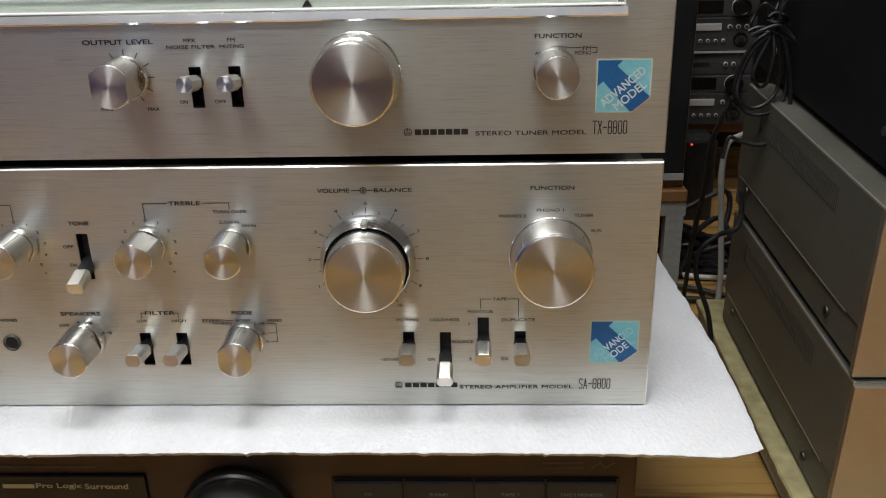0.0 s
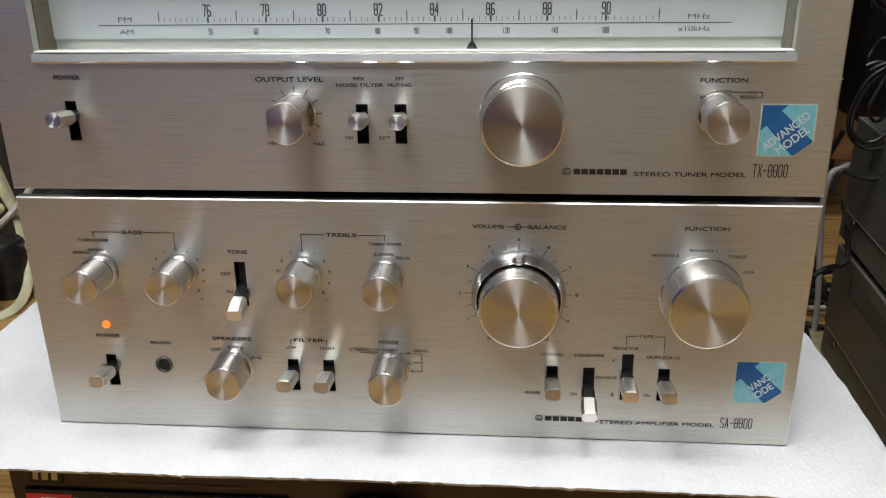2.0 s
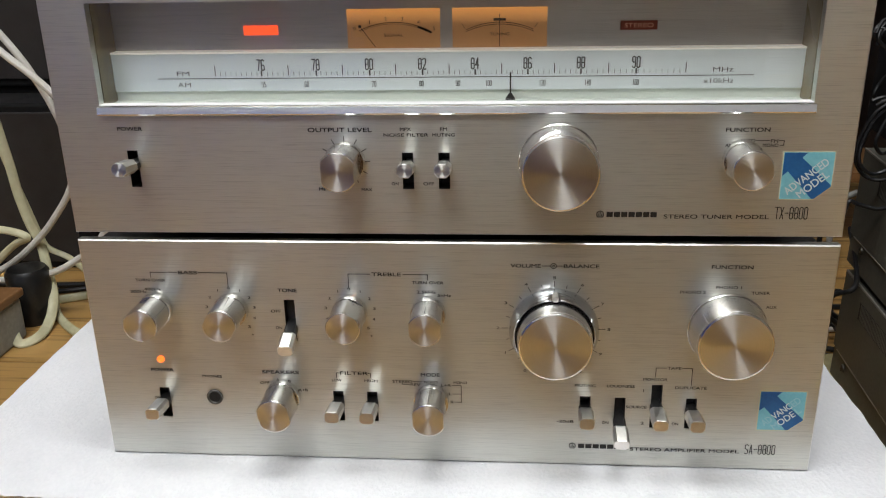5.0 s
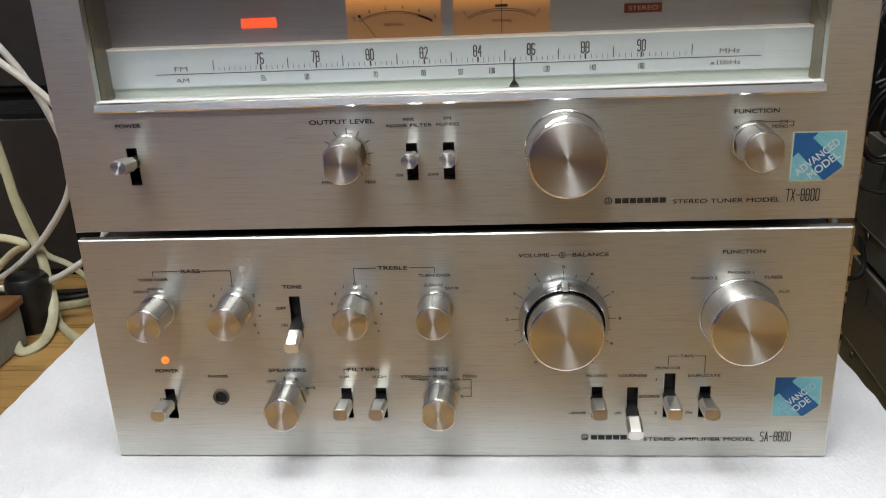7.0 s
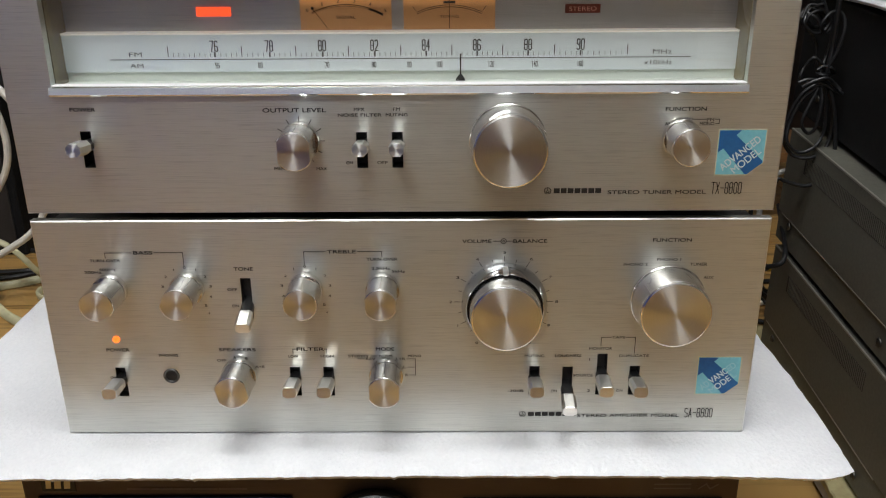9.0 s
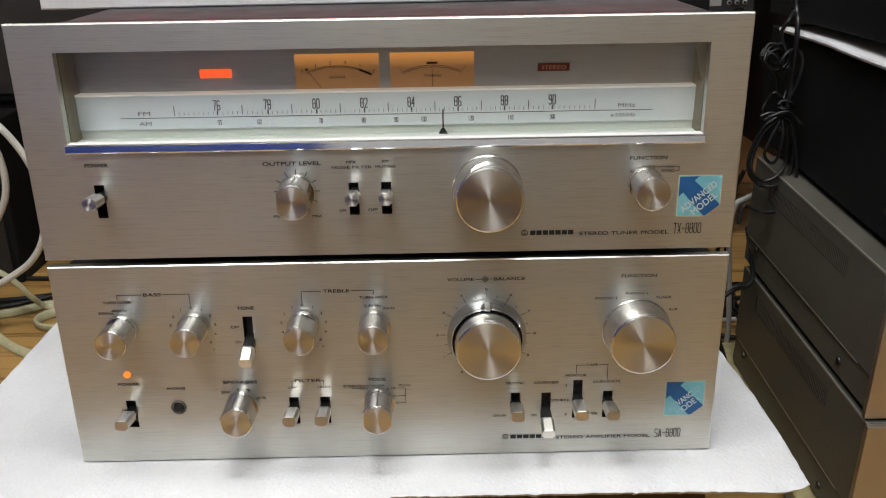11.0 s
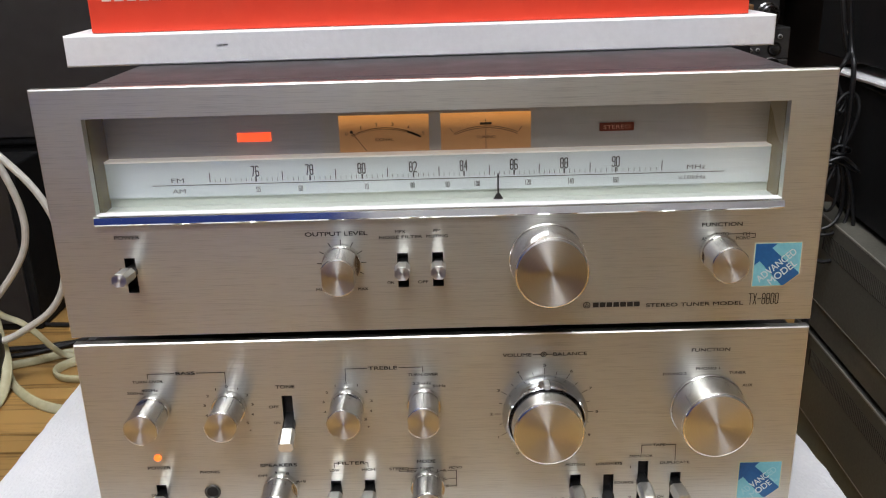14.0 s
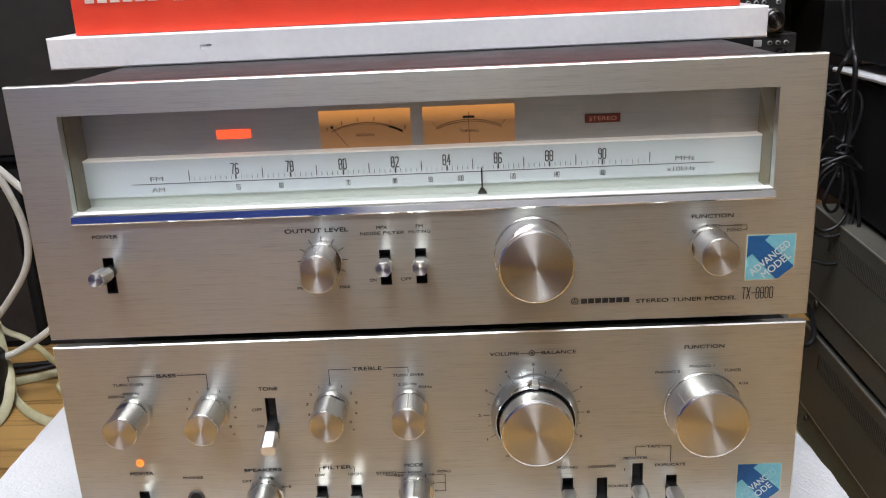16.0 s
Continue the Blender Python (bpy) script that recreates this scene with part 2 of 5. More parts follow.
def thing(name, label, category, at=(0, 0, 0), group="", kind="", rz=0):
    ob = new(name)
    ob.empty_display_size = 0.02
    ob.matrix_basis = pose(*at, 0, 0, rz)
    return tagged(ob, label, category, group, kind)


def box(bm, x0, x1, y0, y1, z0, z1, bevel=0.0, segments=2):
    made = bmesh.ops.create_cube(bm, size=1.0)["verts"]
    for v in made:
        v.co = Vector(((x0 + x1) / 2 + v.co.x * (x1 - x0), (y0 + y1) / 2 + v.co.y * (y1 - y0), (z0 + z1) / 2 + v.co.z * (z1 - z0)))
    if bevel:
        edges = list({e for v in made for e in v.link_edges})
        bmesh.ops.bevel(bm, geom=edges, offset=bevel, segments=segments, profile=0.5, affect="EDGES")
    return bm


def boxed(*a, **k):
    return box(bmesh.new(), *a, **k)


def lathe(bm, rings, n=64, flat=None, close=True):
    """A body turned about z from (radius, height) rings; flat(angle, radius, height) may trim the radius."""
    rows = []
    for r, h in rings:
        row = []
        for i in range(n):
            a = 2 * math.pi * i / n
            q = flat(a, r, h) if flat else r
            row.append(bm.verts.new((q * math.cos(a), q * math.sin(a), h)))
        rows.append(row)
    for lo, hi in zip(rows, rows[1:]):
        for i in range(n):
            bm.faces.new((lo[i], lo[(i + 1) % n], hi[(i + 1) % n], hi[i]))
    if close:
        bm.faces.new(rows[-1])
        bm.faces.new(rows[0][::-1])
    return bm


def disc(bm, r, h, n=64, flat=None):
    bm.faces.new([bm.verts.new(((flat(2 * math.pi * i / n, r, h) if flat else r) * math.cos(2 * math.pi * i / n),
                                (flat(2 * math.pi * i / n, r, h) if flat else r) * math.sin(2 * math.pi * i / n), h)) for i in range(n)])
    return bm


def plate(bm, x0, x1, z0, z1, y0, thick, holes=(), chamfer=0.0007):
    """An upright plate facing -y with square-cut openings and a chamfered rim."""
    c = chamfer
    xs = sorted({x0 + c, x1 - c, *(h[0] for h in holes), *(h[1] for h in holes)})
    zs = sorted({z0 + c, z1 - c, *(h[2] for h in holes), *(h[3] for h in holes)})
    seen = {}

    def v(x, y, z):
        key = (round(x, 6), round(y, 6), round(z, 6))
        if key not in seen:
            seen[key] = bm.verts.new((x, y, z))
        return seen[key]

    for a, b in zip(xs, xs[1:]):
        for lo, hi in zip(zs, zs[1:]):
            if not any(h[0] - 1e-6 <= a and b <= h[1] + 1e-6 and h[2] - 1e-6 <= lo and hi <= h[3] + 1e-6 for h in holes):
                bm.faces.new((v(a, y0, lo), v(b, y0, lo), v(b, y0, hi), v(a, y0, hi)))
    for hx0, hx1, hz0, hz1 in holes:
        loop = [(hx0, hz0), (hx1, hz0), (hx1, hz1), (hx0, hz1)]
        for (ax, az), (bx, bz) in zip(loop, loop[1:] + loop[:1]):
            steps = sorted([q for q in (xs if az == bz else zs) if min(ax, bx) - 1e-9 <= q <= max(ax, bx) + 1e-9] if az == bz else
                           [q for q in zs if min(az, bz) - 1e-9 <= q <= max(az, bz) + 1e-9])
            for s, e in zip(steps, steps[1:]):
                p, q = ((s, az), (e, az)) if az == bz else ((ax, s), (ax, e))
                bm.faces.new((v(p[0], y0, p[1]), v(q[0], y0, q[1]), v(q[0], y0 + thick, q[1]), v(p[0], y0 + thick, p[1])))
    inner = [(x0 + c, z0 + c), (x1 - c, z0 + c), (x1 - c, z1 - c), (x0 + c, z1 - c)]
    outer = [(x0, z0), (x1, z0), (x1, z1), (x0, z1)]
    for i in range(4):
        j = (i + 1) % 4
        f = bm.faces.new([bm.verts.new(p) for p in ((inner[i][0], y0, inner[i][1]), (inner[j][0], y0, inner[j][1]), (outer[j][0], y0 + c, outer[j][1]), (outer[i][0], y0 + c, outer[i][1]))])
        f.material_index = 1
        bm.faces.new([bm.verts.new(p) for p in ((outer[i][0], y0 + c, outer[i][1]), (outer[j][0], y0 + c, outer[j][1]), (outer[j][0], y0 + thick, outer[j][1]), (outer[i][0], y0 + thick, outer[i][1]))])
    return bm


def sweep(bm, points, radius, sides=8, wide=1.0):
    """A cord through points, smoothed; wide flattens it into a ribbon."""
    p = [Vector(q) for q in points]
    line = []
    for i in range(len(p) - 1):
        a, b, c, d = p[max(i - 1, 0)], p[i], p[i + 1], p[min(i + 2, len(p) - 1)]
        for k in range(8):
            t = k / 8
            line.append(0.5 * (2 * b + (c - a) * t + (2 * a - 5 * b + 4 * c - d) * t * t + (3 * b - a - 3 * c + d) * t ** 3))
    line.append(p[-1])
    rows, side = [], Vector((0.3, 0.5, 0.8)).normalized()
    for i, q in enumerate(line):
        way = (line[min(i + 1, len(line) - 1)] - line[max(i - 1, 0)]).normalized()
        side = (side - way * side.dot(way)).normalized()
        up = way.cross(side)
        rows.append([bm.verts.new(q + radius * (wide * math.cos(a) * side + math.sin(a) * up)) for a in (2 * math.pi * j / sides for j in range(sides))])
    for lo, hi in zip(rows, rows[1:]):
        for j in range(sides):
            bm.faces.new((lo[j], lo[(j + 1) % sides], hi[(j + 1) % sides], hi[j]))
    bm.faces.new(rows[0][::-1])
    bm.faces.new(rows[-1])
    return bm


LETTERS = {}


def lettering(text, x, z, w, h, parent, mat=None, y=-0.00025, turn=0.0, name="lettering", bold=0.0):
    """Printed words, w wide and h high, centred at x, z on a face that looks along -y."""
    if text not in LETTERS:
        curve = bpy.data.curves.new("lettering", "FONT")
        curve.body = text
        temp = new("lettering_curve", curve)
        LETTERS[text] = bpy.data.meshes.new_from_object(temp)
        bpy.data.objects.remove(temp)
        bpy.data.curves.remove(curve)
    source = LETTERS[text]
    lo = [min(v.co[i] for v in source.vertices) for i in (0, 1)]
    hi = [max(v.co[i] for v in source.vertices) for i in (0, 1)]
    flat = [((v.co.x - (lo[0] + hi[0]) / 2) * w / (hi[0] - lo[0]), (v.co.y - (lo[1] + hi[1]) / 2) * h / max(1e-6, hi[1] - lo[1])) for v in source.vertices]
    faces = [tuple(p.vertices) for p in source.polygons]
    shifts = [(0, 0, 0)] + [(bold * a * h, bold * b * h, 0.000004 * (k + 1)) for k, (a, b) in enumerate(((1, 1), (-1, 1), (1, -1), (-1, -1)))] * (bold > 0)
    me = bpy.data.meshes.new("lettering")
    me.from_pydata([(u + dx, v + dz, dy) for dx, dz, dy in shifts for u, v in flat], [], [tuple(q + k * len(flat) for q in f) for k in range(len(shifts)) for f in faces])
    me.materials.clear()
    me.materials.append(mat or ink)
    ob = new(name, me)
    ob.parent = parent
    ob.matrix_basis = pose(x, y, z, 90, 0, 0) @ pose(0, 0, 0, 0, 0, turn)
    return ob


def strokes(bm, runs, w, y=-0.00025):
    """Printed lines: runs of (x, z) points drawn w wide on a face that looks along -y."""
    for run in runs:
        for (ax, az), (bx, bz) in zip(run, run[1:]):
            d = Vector((bx - ax, 0, bz - az))
            if d.length < 1e-7:
                continue
            d.normalize()
            n, e = Vector((-d.z, 0, d.x)) * w / 2, d * w / 2
            a, b = Vector((ax, y, az)) - e, Vector((bx, y, bz)) + e
            bm.faces.new([bm.verts.new(q) for q in (a - n, b - n, b + n, a + n)])
    return bm


def print_lines(runs, w, parent, mat=None, name="printed_line", y=-0.00025):
    return part(name, strokes(bmesh.new(), runs, w, y), mat or ink, parent)


def arc(cx, cz, r, a0, a1, n=20):
    return [(cx + r * math.sin(radians(a0 + (a1 - a0) * i / n)), cz + r * math.cos(radians(a0 + (a1 - a0) * i / n))) for i in range(n + 1)]


# ---- room ----
FLOOR = -0.190


def wall(name, x0, x1, y0, y1, z0, z1, mat, label):
    return tagged(part(name, boxed(x0, x1, y0, y1, z0, z1), mat), label, "wall", kind="structure")


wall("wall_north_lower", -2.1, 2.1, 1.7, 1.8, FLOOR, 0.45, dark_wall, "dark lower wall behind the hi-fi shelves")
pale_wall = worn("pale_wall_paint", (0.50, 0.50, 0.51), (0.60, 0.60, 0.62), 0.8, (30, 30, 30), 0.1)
# unseen upper wall kept pale so that upward-facing metal reflects brightly
wall("wall_north_upper", -2.1, 2.1, 1.7, 1.8, 0.45, 2.5, pale_wall, "unseen pale upper wall, added to brighten reflections on levers and knobs")
wall("wall_south", -2.1, 2.1, -2.7, -2.6, FLOOR, 2.5, pale_wall, "pale painted wall opposite the equipment")
wall("wall_west", -2.1, -2.0, -2.6, 1.7, FLOOR, 2.5, wall_paint, "grey-brown painted side wall of the room")
wall("wall_east", 2.0, 2.1, -2.6, 1.7, FLOOR, 2.5, wall_paint, "grey-brown painted side wall of the room")
tagged(part("ceiling", boxed(-2.1, 2.1, -2.7, 1.8, 2.5, 2.6), ceiling_paint), "plain off-white ceiling", "ceiling", kind="structure")
lamp_white = material("lamp_diffuser", (0.9, 0.9, 0.88), 0.5)
for lx, ly, watts in LAMPS:
    lamp = thing("ceiling_lamp", "wide white fluorescent fitting under the ceiling", "lamp", (lx, ly, 2.20), "ceiling lamps")
    part("housing", boxed(-0.62, 0.62, -0.19, 0.19, 0.0, 0.14, bevel=0.01), lamp_white, lamp)
    for rx in (-0.4, 0.4):
        part("hanger", boxed(rx - 0.004, rx + 0.004, -0.004, 0.004, 0.14, 0.30), lamp_white, lamp)


# unseen blue block, added to tint the left of the chrome strip's reflection
block_blue = worn("blue_for_reflection", (0.025, 0.065, 0.36), (0.04, 0.09, 0.46), 0.4, (40, 40, 40), 0.05)
blue_block = thing("blue_cupboard", "unseen blue block, added to give the chrome strip its blue reflection", "cupboard", (-0.745, -1.42, FLOOR))
part("body", boxed(-0.55, 0.55, -0.25, 0.25, 0, 0.68, bevel=0.015), block_blue, blue_block)
for dx in (-0.54, 0.005):
    part("door", boxed(dx, dx + 0.535, 0.2502, 0.262, 0.02, 0.66, bevel=0.006), block_blue, blue_block)

# unseen dark block, added to darken what the front plates reflect
dc = thing("dark_sideboard", "unseen low dark block, added to darken reflections in the front plates", "cabinet", (0.10, -1.10, FLOOR))
part("body", boxed(-0.26, 0.26, -0.42, 0.40, 0.06, 0.36, bevel=0.006), dark_wood, dc)
part("top", boxed(-0.27, 0.27, -0.43, 0.42, 0.3602, 0.38, bevel=0.004), dark_wood, dc)
part("door", boxed(-0.255, 0.255, 0.4002, 0.418, 0.08, 0.34, bevel=0.004), dark_wood, dc)
for dx in (-0.25, 0.21):
    for dy in (-0.40, 0.34):
        part("leg", boxed(dx, dx + 0.04, dy, dy + 0.04, 0.0, 0.0598), dark_wood, dc)

# ---- controls ----
def flats(half, twist):
    """Trims a round grip to two parallel flats, turned by twist degrees."""
    def trim(a, r, h):
        c = abs(math.cos(a - radians(twist)))
        return min(r, half / c) if c > 1e-6 else r
    return trim


def grip_knob(owner, x, z, r, depth, twist, share=0.875, label="turned aluminium knob with two grip flats"):
    """A small knob: round collar, dark groove, grip with flats and a spun cap."""
    trim = flats(r * share, twist)
    bm = lathe(bmesh.new(), [(r * 1.02, 0.0008), (r * 1.04, 0.0016), (r * 1.04, depth * 0.20), (r * 1.0, depth * 0.225)], 72)
    knob = part("knob", bm, side_metal, owner, label, pose(x, 0, z, 90), True)
    part("groove", lathe(bmesh.new(), [(r * share * 0.97, depth * 0.2), (r * share * 0.97, depth * 0.28)], 48), slot_black, knob)
    b = r * 0.05
    part("grip", lathe(bmesh.new(), [(r, depth * 0.255), (r, depth - b), (r - b * 0.35, depth - b * 0.3), (r - b, depth)], 96, trim, False), side_metal, knob, smooth=True, sharp=12)
    part("cap", disc(bmesh.new(), r - b, depth, 96, trim), cap_metal, knob, "spun aluminium cap with a bow-tie sheen")
    part("index_groove", boxed(r - 0.0006, r + 0.00008, -0.0002, 0.0002, depth * 0.30, depth - b * 1.2), groove_grey, knob, "fine index groove along the grip", Matrix.Rotation(radians(twist + (90 if twist < 60 else -90)), 4, "Z"))
    # black disc paints the shade between knob foot and plate
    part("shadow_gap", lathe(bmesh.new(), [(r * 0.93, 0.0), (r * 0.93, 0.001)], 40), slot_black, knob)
    return knob


def large_knob(owner, x, z, r, depth, base, label, start=0.0008):
    """A large round knob with a thin bright rim round its spun cap."""
    bm = lathe(bmesh.new(), [(base, start), (base, start + 0.001), (r + (base - r) * 0.5, depth * 0.5), (r, depth - 0.0012), (r - 0.0004, depth - 0.0004), (r - 0.0012, depth)], 128, None, False)
    knob = part("knob", bm, side_metal, owner, label, pose(x, 0, z, 90), True)
    part("cap", disc(bmesh.new(), r - 0.0012, depth, 128), cap_metal, knob, "spun aluminium cap with a bow-tie sheen")
    part("rim", lathe(bmesh.new(), [(r - 0.0010, depth - 0.0003), (r - 0.0002, depth - 0.0009), (r + 0.0001, depth - 0.0016), (r - 0.0002, depth - 0.0016)], 128, None, False), edge_metal, knob, smooth=True)
    return knob


def lever(owner, x, z0, z1, tip, half, blunt=False):
    """A slotted lever switch: the black slot and a bright bar that leans to its tip (x, y, z)."""
    w = 0.0033
    bm = boxed(x - w, x + w, 0.010, 0.012, z0, z1)
    for a, b, c, d in ((x - w, x - w + 0.0004, z0, z1), (x + w - 0.0004, x + w, z0, z1), (x - w, x + w, z0, z0 + 0.0004), (x - w, x + w, z1 - 0.0004, z1)):
        box(bm, a, b, 0.0006, 0.011, c, d)
    slot = part("lever_switch", bm, slot_black, owner, "black slot with a bright metal lever")
    root, end = Vector((x, 0.010, (z0 + z1) / 2 + (tip[2] - (z0 + z1) / 2) * 0.25)), Vector(tip)
    way = end - root
    n = way.length
    axis = way.normalized()
    side = (Vector((1, 0, 0)) - axis * axis.x).normalized()
    m = Matrix.Translation(root) @ Matrix((side, axis.cross(side), axis)).transposed().to_4x4()
    low = tip[2] < (z0 + z1) / 2 - 0.006
    begin = 0.61 if low else 0.52
    wide, tall, cut = (half, half * 0.90, half * 0.50) if blunt else (half, half * 0.80, half * 0.36)

    def ring(bm, k, h):
        a, b, c = wide * k, tall * k, cut * k
        return [bm.verts.new((u, v, h)) for u, v in ((a, -b + c), (a, b - c), (a - c, b), (-a + c, b), (-a, b - c), (-a, -b + c), (-a + c, -b), (a - c, -b))]

    def bar_of(steps, capped):
        bm = bmesh.new()
        rows = [ring(bm, k, h) for k, h in steps]
        for p, q in zip(rows, rows[1:]):
            for e in range(8):
                bm.faces.new((p[e], p[(e + 1) % 8], q[(e + 1) % 8], q[e]))
        bm.faces.new(rows[0][::-1])
        if capped:
            bm.faces.new(rows[-1])
        return bm

    part("lever_neck", bar_of([(0.80, 0), (0.84, n * (begin + 0.03))], True), black_plastic, slot, "black plastic neck", m)
    part("lever", bar_of([(0.70, n * begin - 0.0016), (0.90, n * begin - 0.0010), (1.0, n * begin), (1.0, n - 0.0005), (0.94, n)], False), lever_metal, slot, "bright chamfered metal lever", m)
    cap = bmesh.new()
    cap.faces.new(ring(cap, 0.94, n))
    part("lever_end", cap, cap_metal if blunt else lever_metal, slot, "", m)
    return slot


def flat_sheet(outline, y):
    bm = bmesh.new()
    bm.faces.new([bm.verts.new((x, y, z)) for x, z in outline])
    return bm


def sticker(owner, x, z, w, h, label, lift=0.0002, faded=False):
    """A square advertising sticker: pale rim, light-blue ground, dark-blue arrow and diagonal words."""
    cut = [(0, 0), (0.68, 0), (1, 0.27), (1, 1), (0, 1)]
    inset = [(0.024, 0.024), (0.67, 0.024), (0.976, 0.28), (0.976, 0.976), (0.024, 0.976)]
    st = part("sticker", flat_sheet([(x + u * w, z + v * h) for u, v in cut], -lift), st_cream, owner, label)
    part("sticker_ground", flat_sheet([(x + u * w, z + v * h) for u, v in inset], -lift - 0.0001), st_cyan, st)
    arrow = [(0.03, 0.97), (0.47, 0.97), (0.37, 0.87), (0.97, 0.31), (0.97, 0.275), (0.68, 0.03), (0.63, 0.03), (0.13, 0.59), (0.03, 0.50)]
    part("arrow", flat_sheet([(x + u * w, z + v * h) for u, v in arrow], -lift - 0.0002), st_blue, st)
    if faded:
        words = (("AD", 0.21, 0.25, 0.22, st_faint), ("VANC", 0.50, 0.50, 0.46, st_white), ("ED", 0.77, 0.735, 0.20, st_faint),
                 ("M", 0.40, 0.135, 0.14, st_faint), ("ODE", 0.61, 0.32, 0.40, st_white), ("L", 0.84, 0.52, 0.10, st_faint))
    else:
        words = (("ADVANCED", 0.485, 0.485, 0.97, st_white), ("MODEL", 0.62, 0.325, 0.68, st_white))
    for word, u, v, k, mat in words:
        lettering(word, x + w * u, z + h * v, w * k, h * 0.155, st, mat, -lift - 0.0003, 41, bold=0.02)
    return st


def maker_mark(owner, x, z, w, h):
    """The maker's mark as plain shapes: a ring with a fork, and one bold bar cut into blocks."""
    r = h * 0.62
    print_lines([arc(x + r, z, r, 20, 160, 14), arc(x + r, z, r, 200, 340, 14), [(x + r, z + r * 1.1), (x + r, z + r * 0.1)],
                 arc(x + r, z - r * 0.1, r * 0.45, 90, 270, 10)], h * 0.16, owner, name="maker_mark")
    bar0, n = x + r * 2.9, 7
    cell = (x + w - bar0) / n
    for i in range(n):
        a, b = bar0 + i * cell, bar0 + i * cell + cell * 0.86
        part("maker_block", flat_sheet([(a, z - h / 2), (b, z - h / 2), (b, z + h / 2), (a, z + h / 2)], -0.00025), ink, owner)


def condensed(text, x, z, w, h, parent, mat=None, y=-0.00025, heavy=0.075):
    """Tall narrow printed numbers built from rounded strokes, w wide and h high, centred at x, z."""
    cell = w / (len(text) - 0.22)
    a, b, c = cell * 0.64, h / 2, min(cell * 0.22, h * 0.12)
    runs = []
    for i, ch in enumerate(text):
        l = x - w / 2 + i * cell
        r, lo, hi = l + a, z - b, z + b
        loop = [(l + c, hi), (r - c, hi), (r, hi - c), (r, lo + c), (r - c, lo), (l + c, lo), (l, lo + c), (l, hi - c), (l + c, hi)]
        shapes = {"0": [loop], "8": [loop, [(l, z), (r, z)]], "1": [[((l + r) / 2, hi), ((l + r) / 2, lo)]], "-": [[(l, z), (r, z)]],
                  "7": [[(l, hi), (r, hi), (l + a * 0.35, lo)]], "2": [[(l, hi - c), (l + c, hi), (r - c, hi), (r, hi - c), (r, z + c), (l, lo), (r, lo)]],
                  "4": [[(r - a * 0.25, lo), (r - a * 0.25, hi), (l, z - b * 0.3), (r, z - b * 0.3)]], "6": [[(r, hi - c), (r - c, hi), (l + c, hi), (l, hi - c), (l, lo + c), (l + c, lo), (r - c, lo), (r, lo + c), (r, z - c), (r - c, z), (l, z)]],
                  "9": [[(l, lo + c), (l + c, lo), (r - c, lo), (r, lo + c), (r, hi - c), (r - c, hi), (l + c, hi), (l, hi - c), (l, z + c), (l + c, z), (r, z)]],
                  "5": [[(r, hi), (l, hi), (l, z + c), (r - c, z + c), (r, z), (r, lo + c), (r - c, lo), (l, lo)]],
                  "T": [[(l - a * 0.1, hi), (r + a * 0.1, hi)], [((l + r) / 2, hi), ((l + r) / 2, lo)]], "X": [[(l, hi), (r, lo)], [(r, hi), (l, lo)]],
                  "S": [[(r, hi - c), (r - c, hi), (l + c, hi), (l, hi - c), (l, z + c), (r, z - c), (r, lo + c), (r - c, lo), (l + c, lo), (l, lo + c)]],
                  "A": [[(l, lo), ((l + r) / 2, hi), (r, lo)], [(l + a * 0.2, z - b * 0.4), (r - a * 0.2, z - b * 0.4)]]}
        runs += shapes[ch]
    return part("lettering", strokes(bmesh.new(), runs, h * heavy, y), mat or ink, parent)


def title(text, x, z, owner, mat=None):
    return lettering(text, x, z, 0.00275 * len(text), 0.0021, owner, mat, bold=0.030)


def note(text, x, z, owner, k=1.0):
    cells = len(text) - 0.65 * text.count("1") * (len(text) < 3) - 0.5 * text.count(".")
    return lettering(text, x, z, 0.00200 * cells * k - 0.0003, (0.0004 if text == "-" else 0.0017) * k, owner, bold=0.022)


# ---- stereo amplifier ----
amp = thing("stereo_amplifier", "silver brushed-aluminium stereo amplifier with many knobs on white foam", "amplifier", (0, 0, 0))
part("case", boxed(-0.204, 0.204, 0.0055, 0.345, 0.008, 0.137, bevel=0.002), black_vinyl, amp, "black metal case")
SLOTS = [(-0.1718, 0.0263, 0.0464), (-0.0658, 0.0263, 0.0464), (-0.0455, 0.0263, 0.0464), (0.0791, 0.0263, 0.0464), (0.0991, 0.0245, 0.0460),
         (0.1197, 0.0264, 0.0548), (0.1396, 0.0263, 0.0464), (-0.0907, 0.0787, 0.1049)]
TIPS = [(-0.1722, -0.0200, 0.0396), (-0.0662, -0.0200, 0.0401), (-0.0459, -0.0200, 0.0401), (0.0789, -0.0200, 0.0400), (0.0989, -0.0190, 0.0262),
        (0.1196, -0.0200, 0.0398), (0.1397, -0.0200, 0.0397), (-0.0901, -0.0195, 0.0820)]
holes = [(x - 0.0031, x + 0.0031, a, b) for x, a, b in SLOTS] + [(-0.1438, -0.1382, 0.0380, 0.0436)]
face = part("faceplate", plate(bmesh.new(), -0.21, 0.21, 0.0, 0.1405, 0.0, 0.0055, holes), [panel_metal, edge_metal], amp, "brushed aluminium front plate with black lettering")
for fx in (-0.17, 0.17):
    for fy in (0.05, 0.30):
        part("foot", lathe(bmesh.new(), [(0.017, -0.0012), (0.019, 0.002), (0.019, 0.009)], 28), black_plastic, amp, "", pose(fx, fy, 0))
for (x, a, b), tip in zip(SLOTS, TIPS):
    lever(amp, x, a, b, tip, 0.0043)
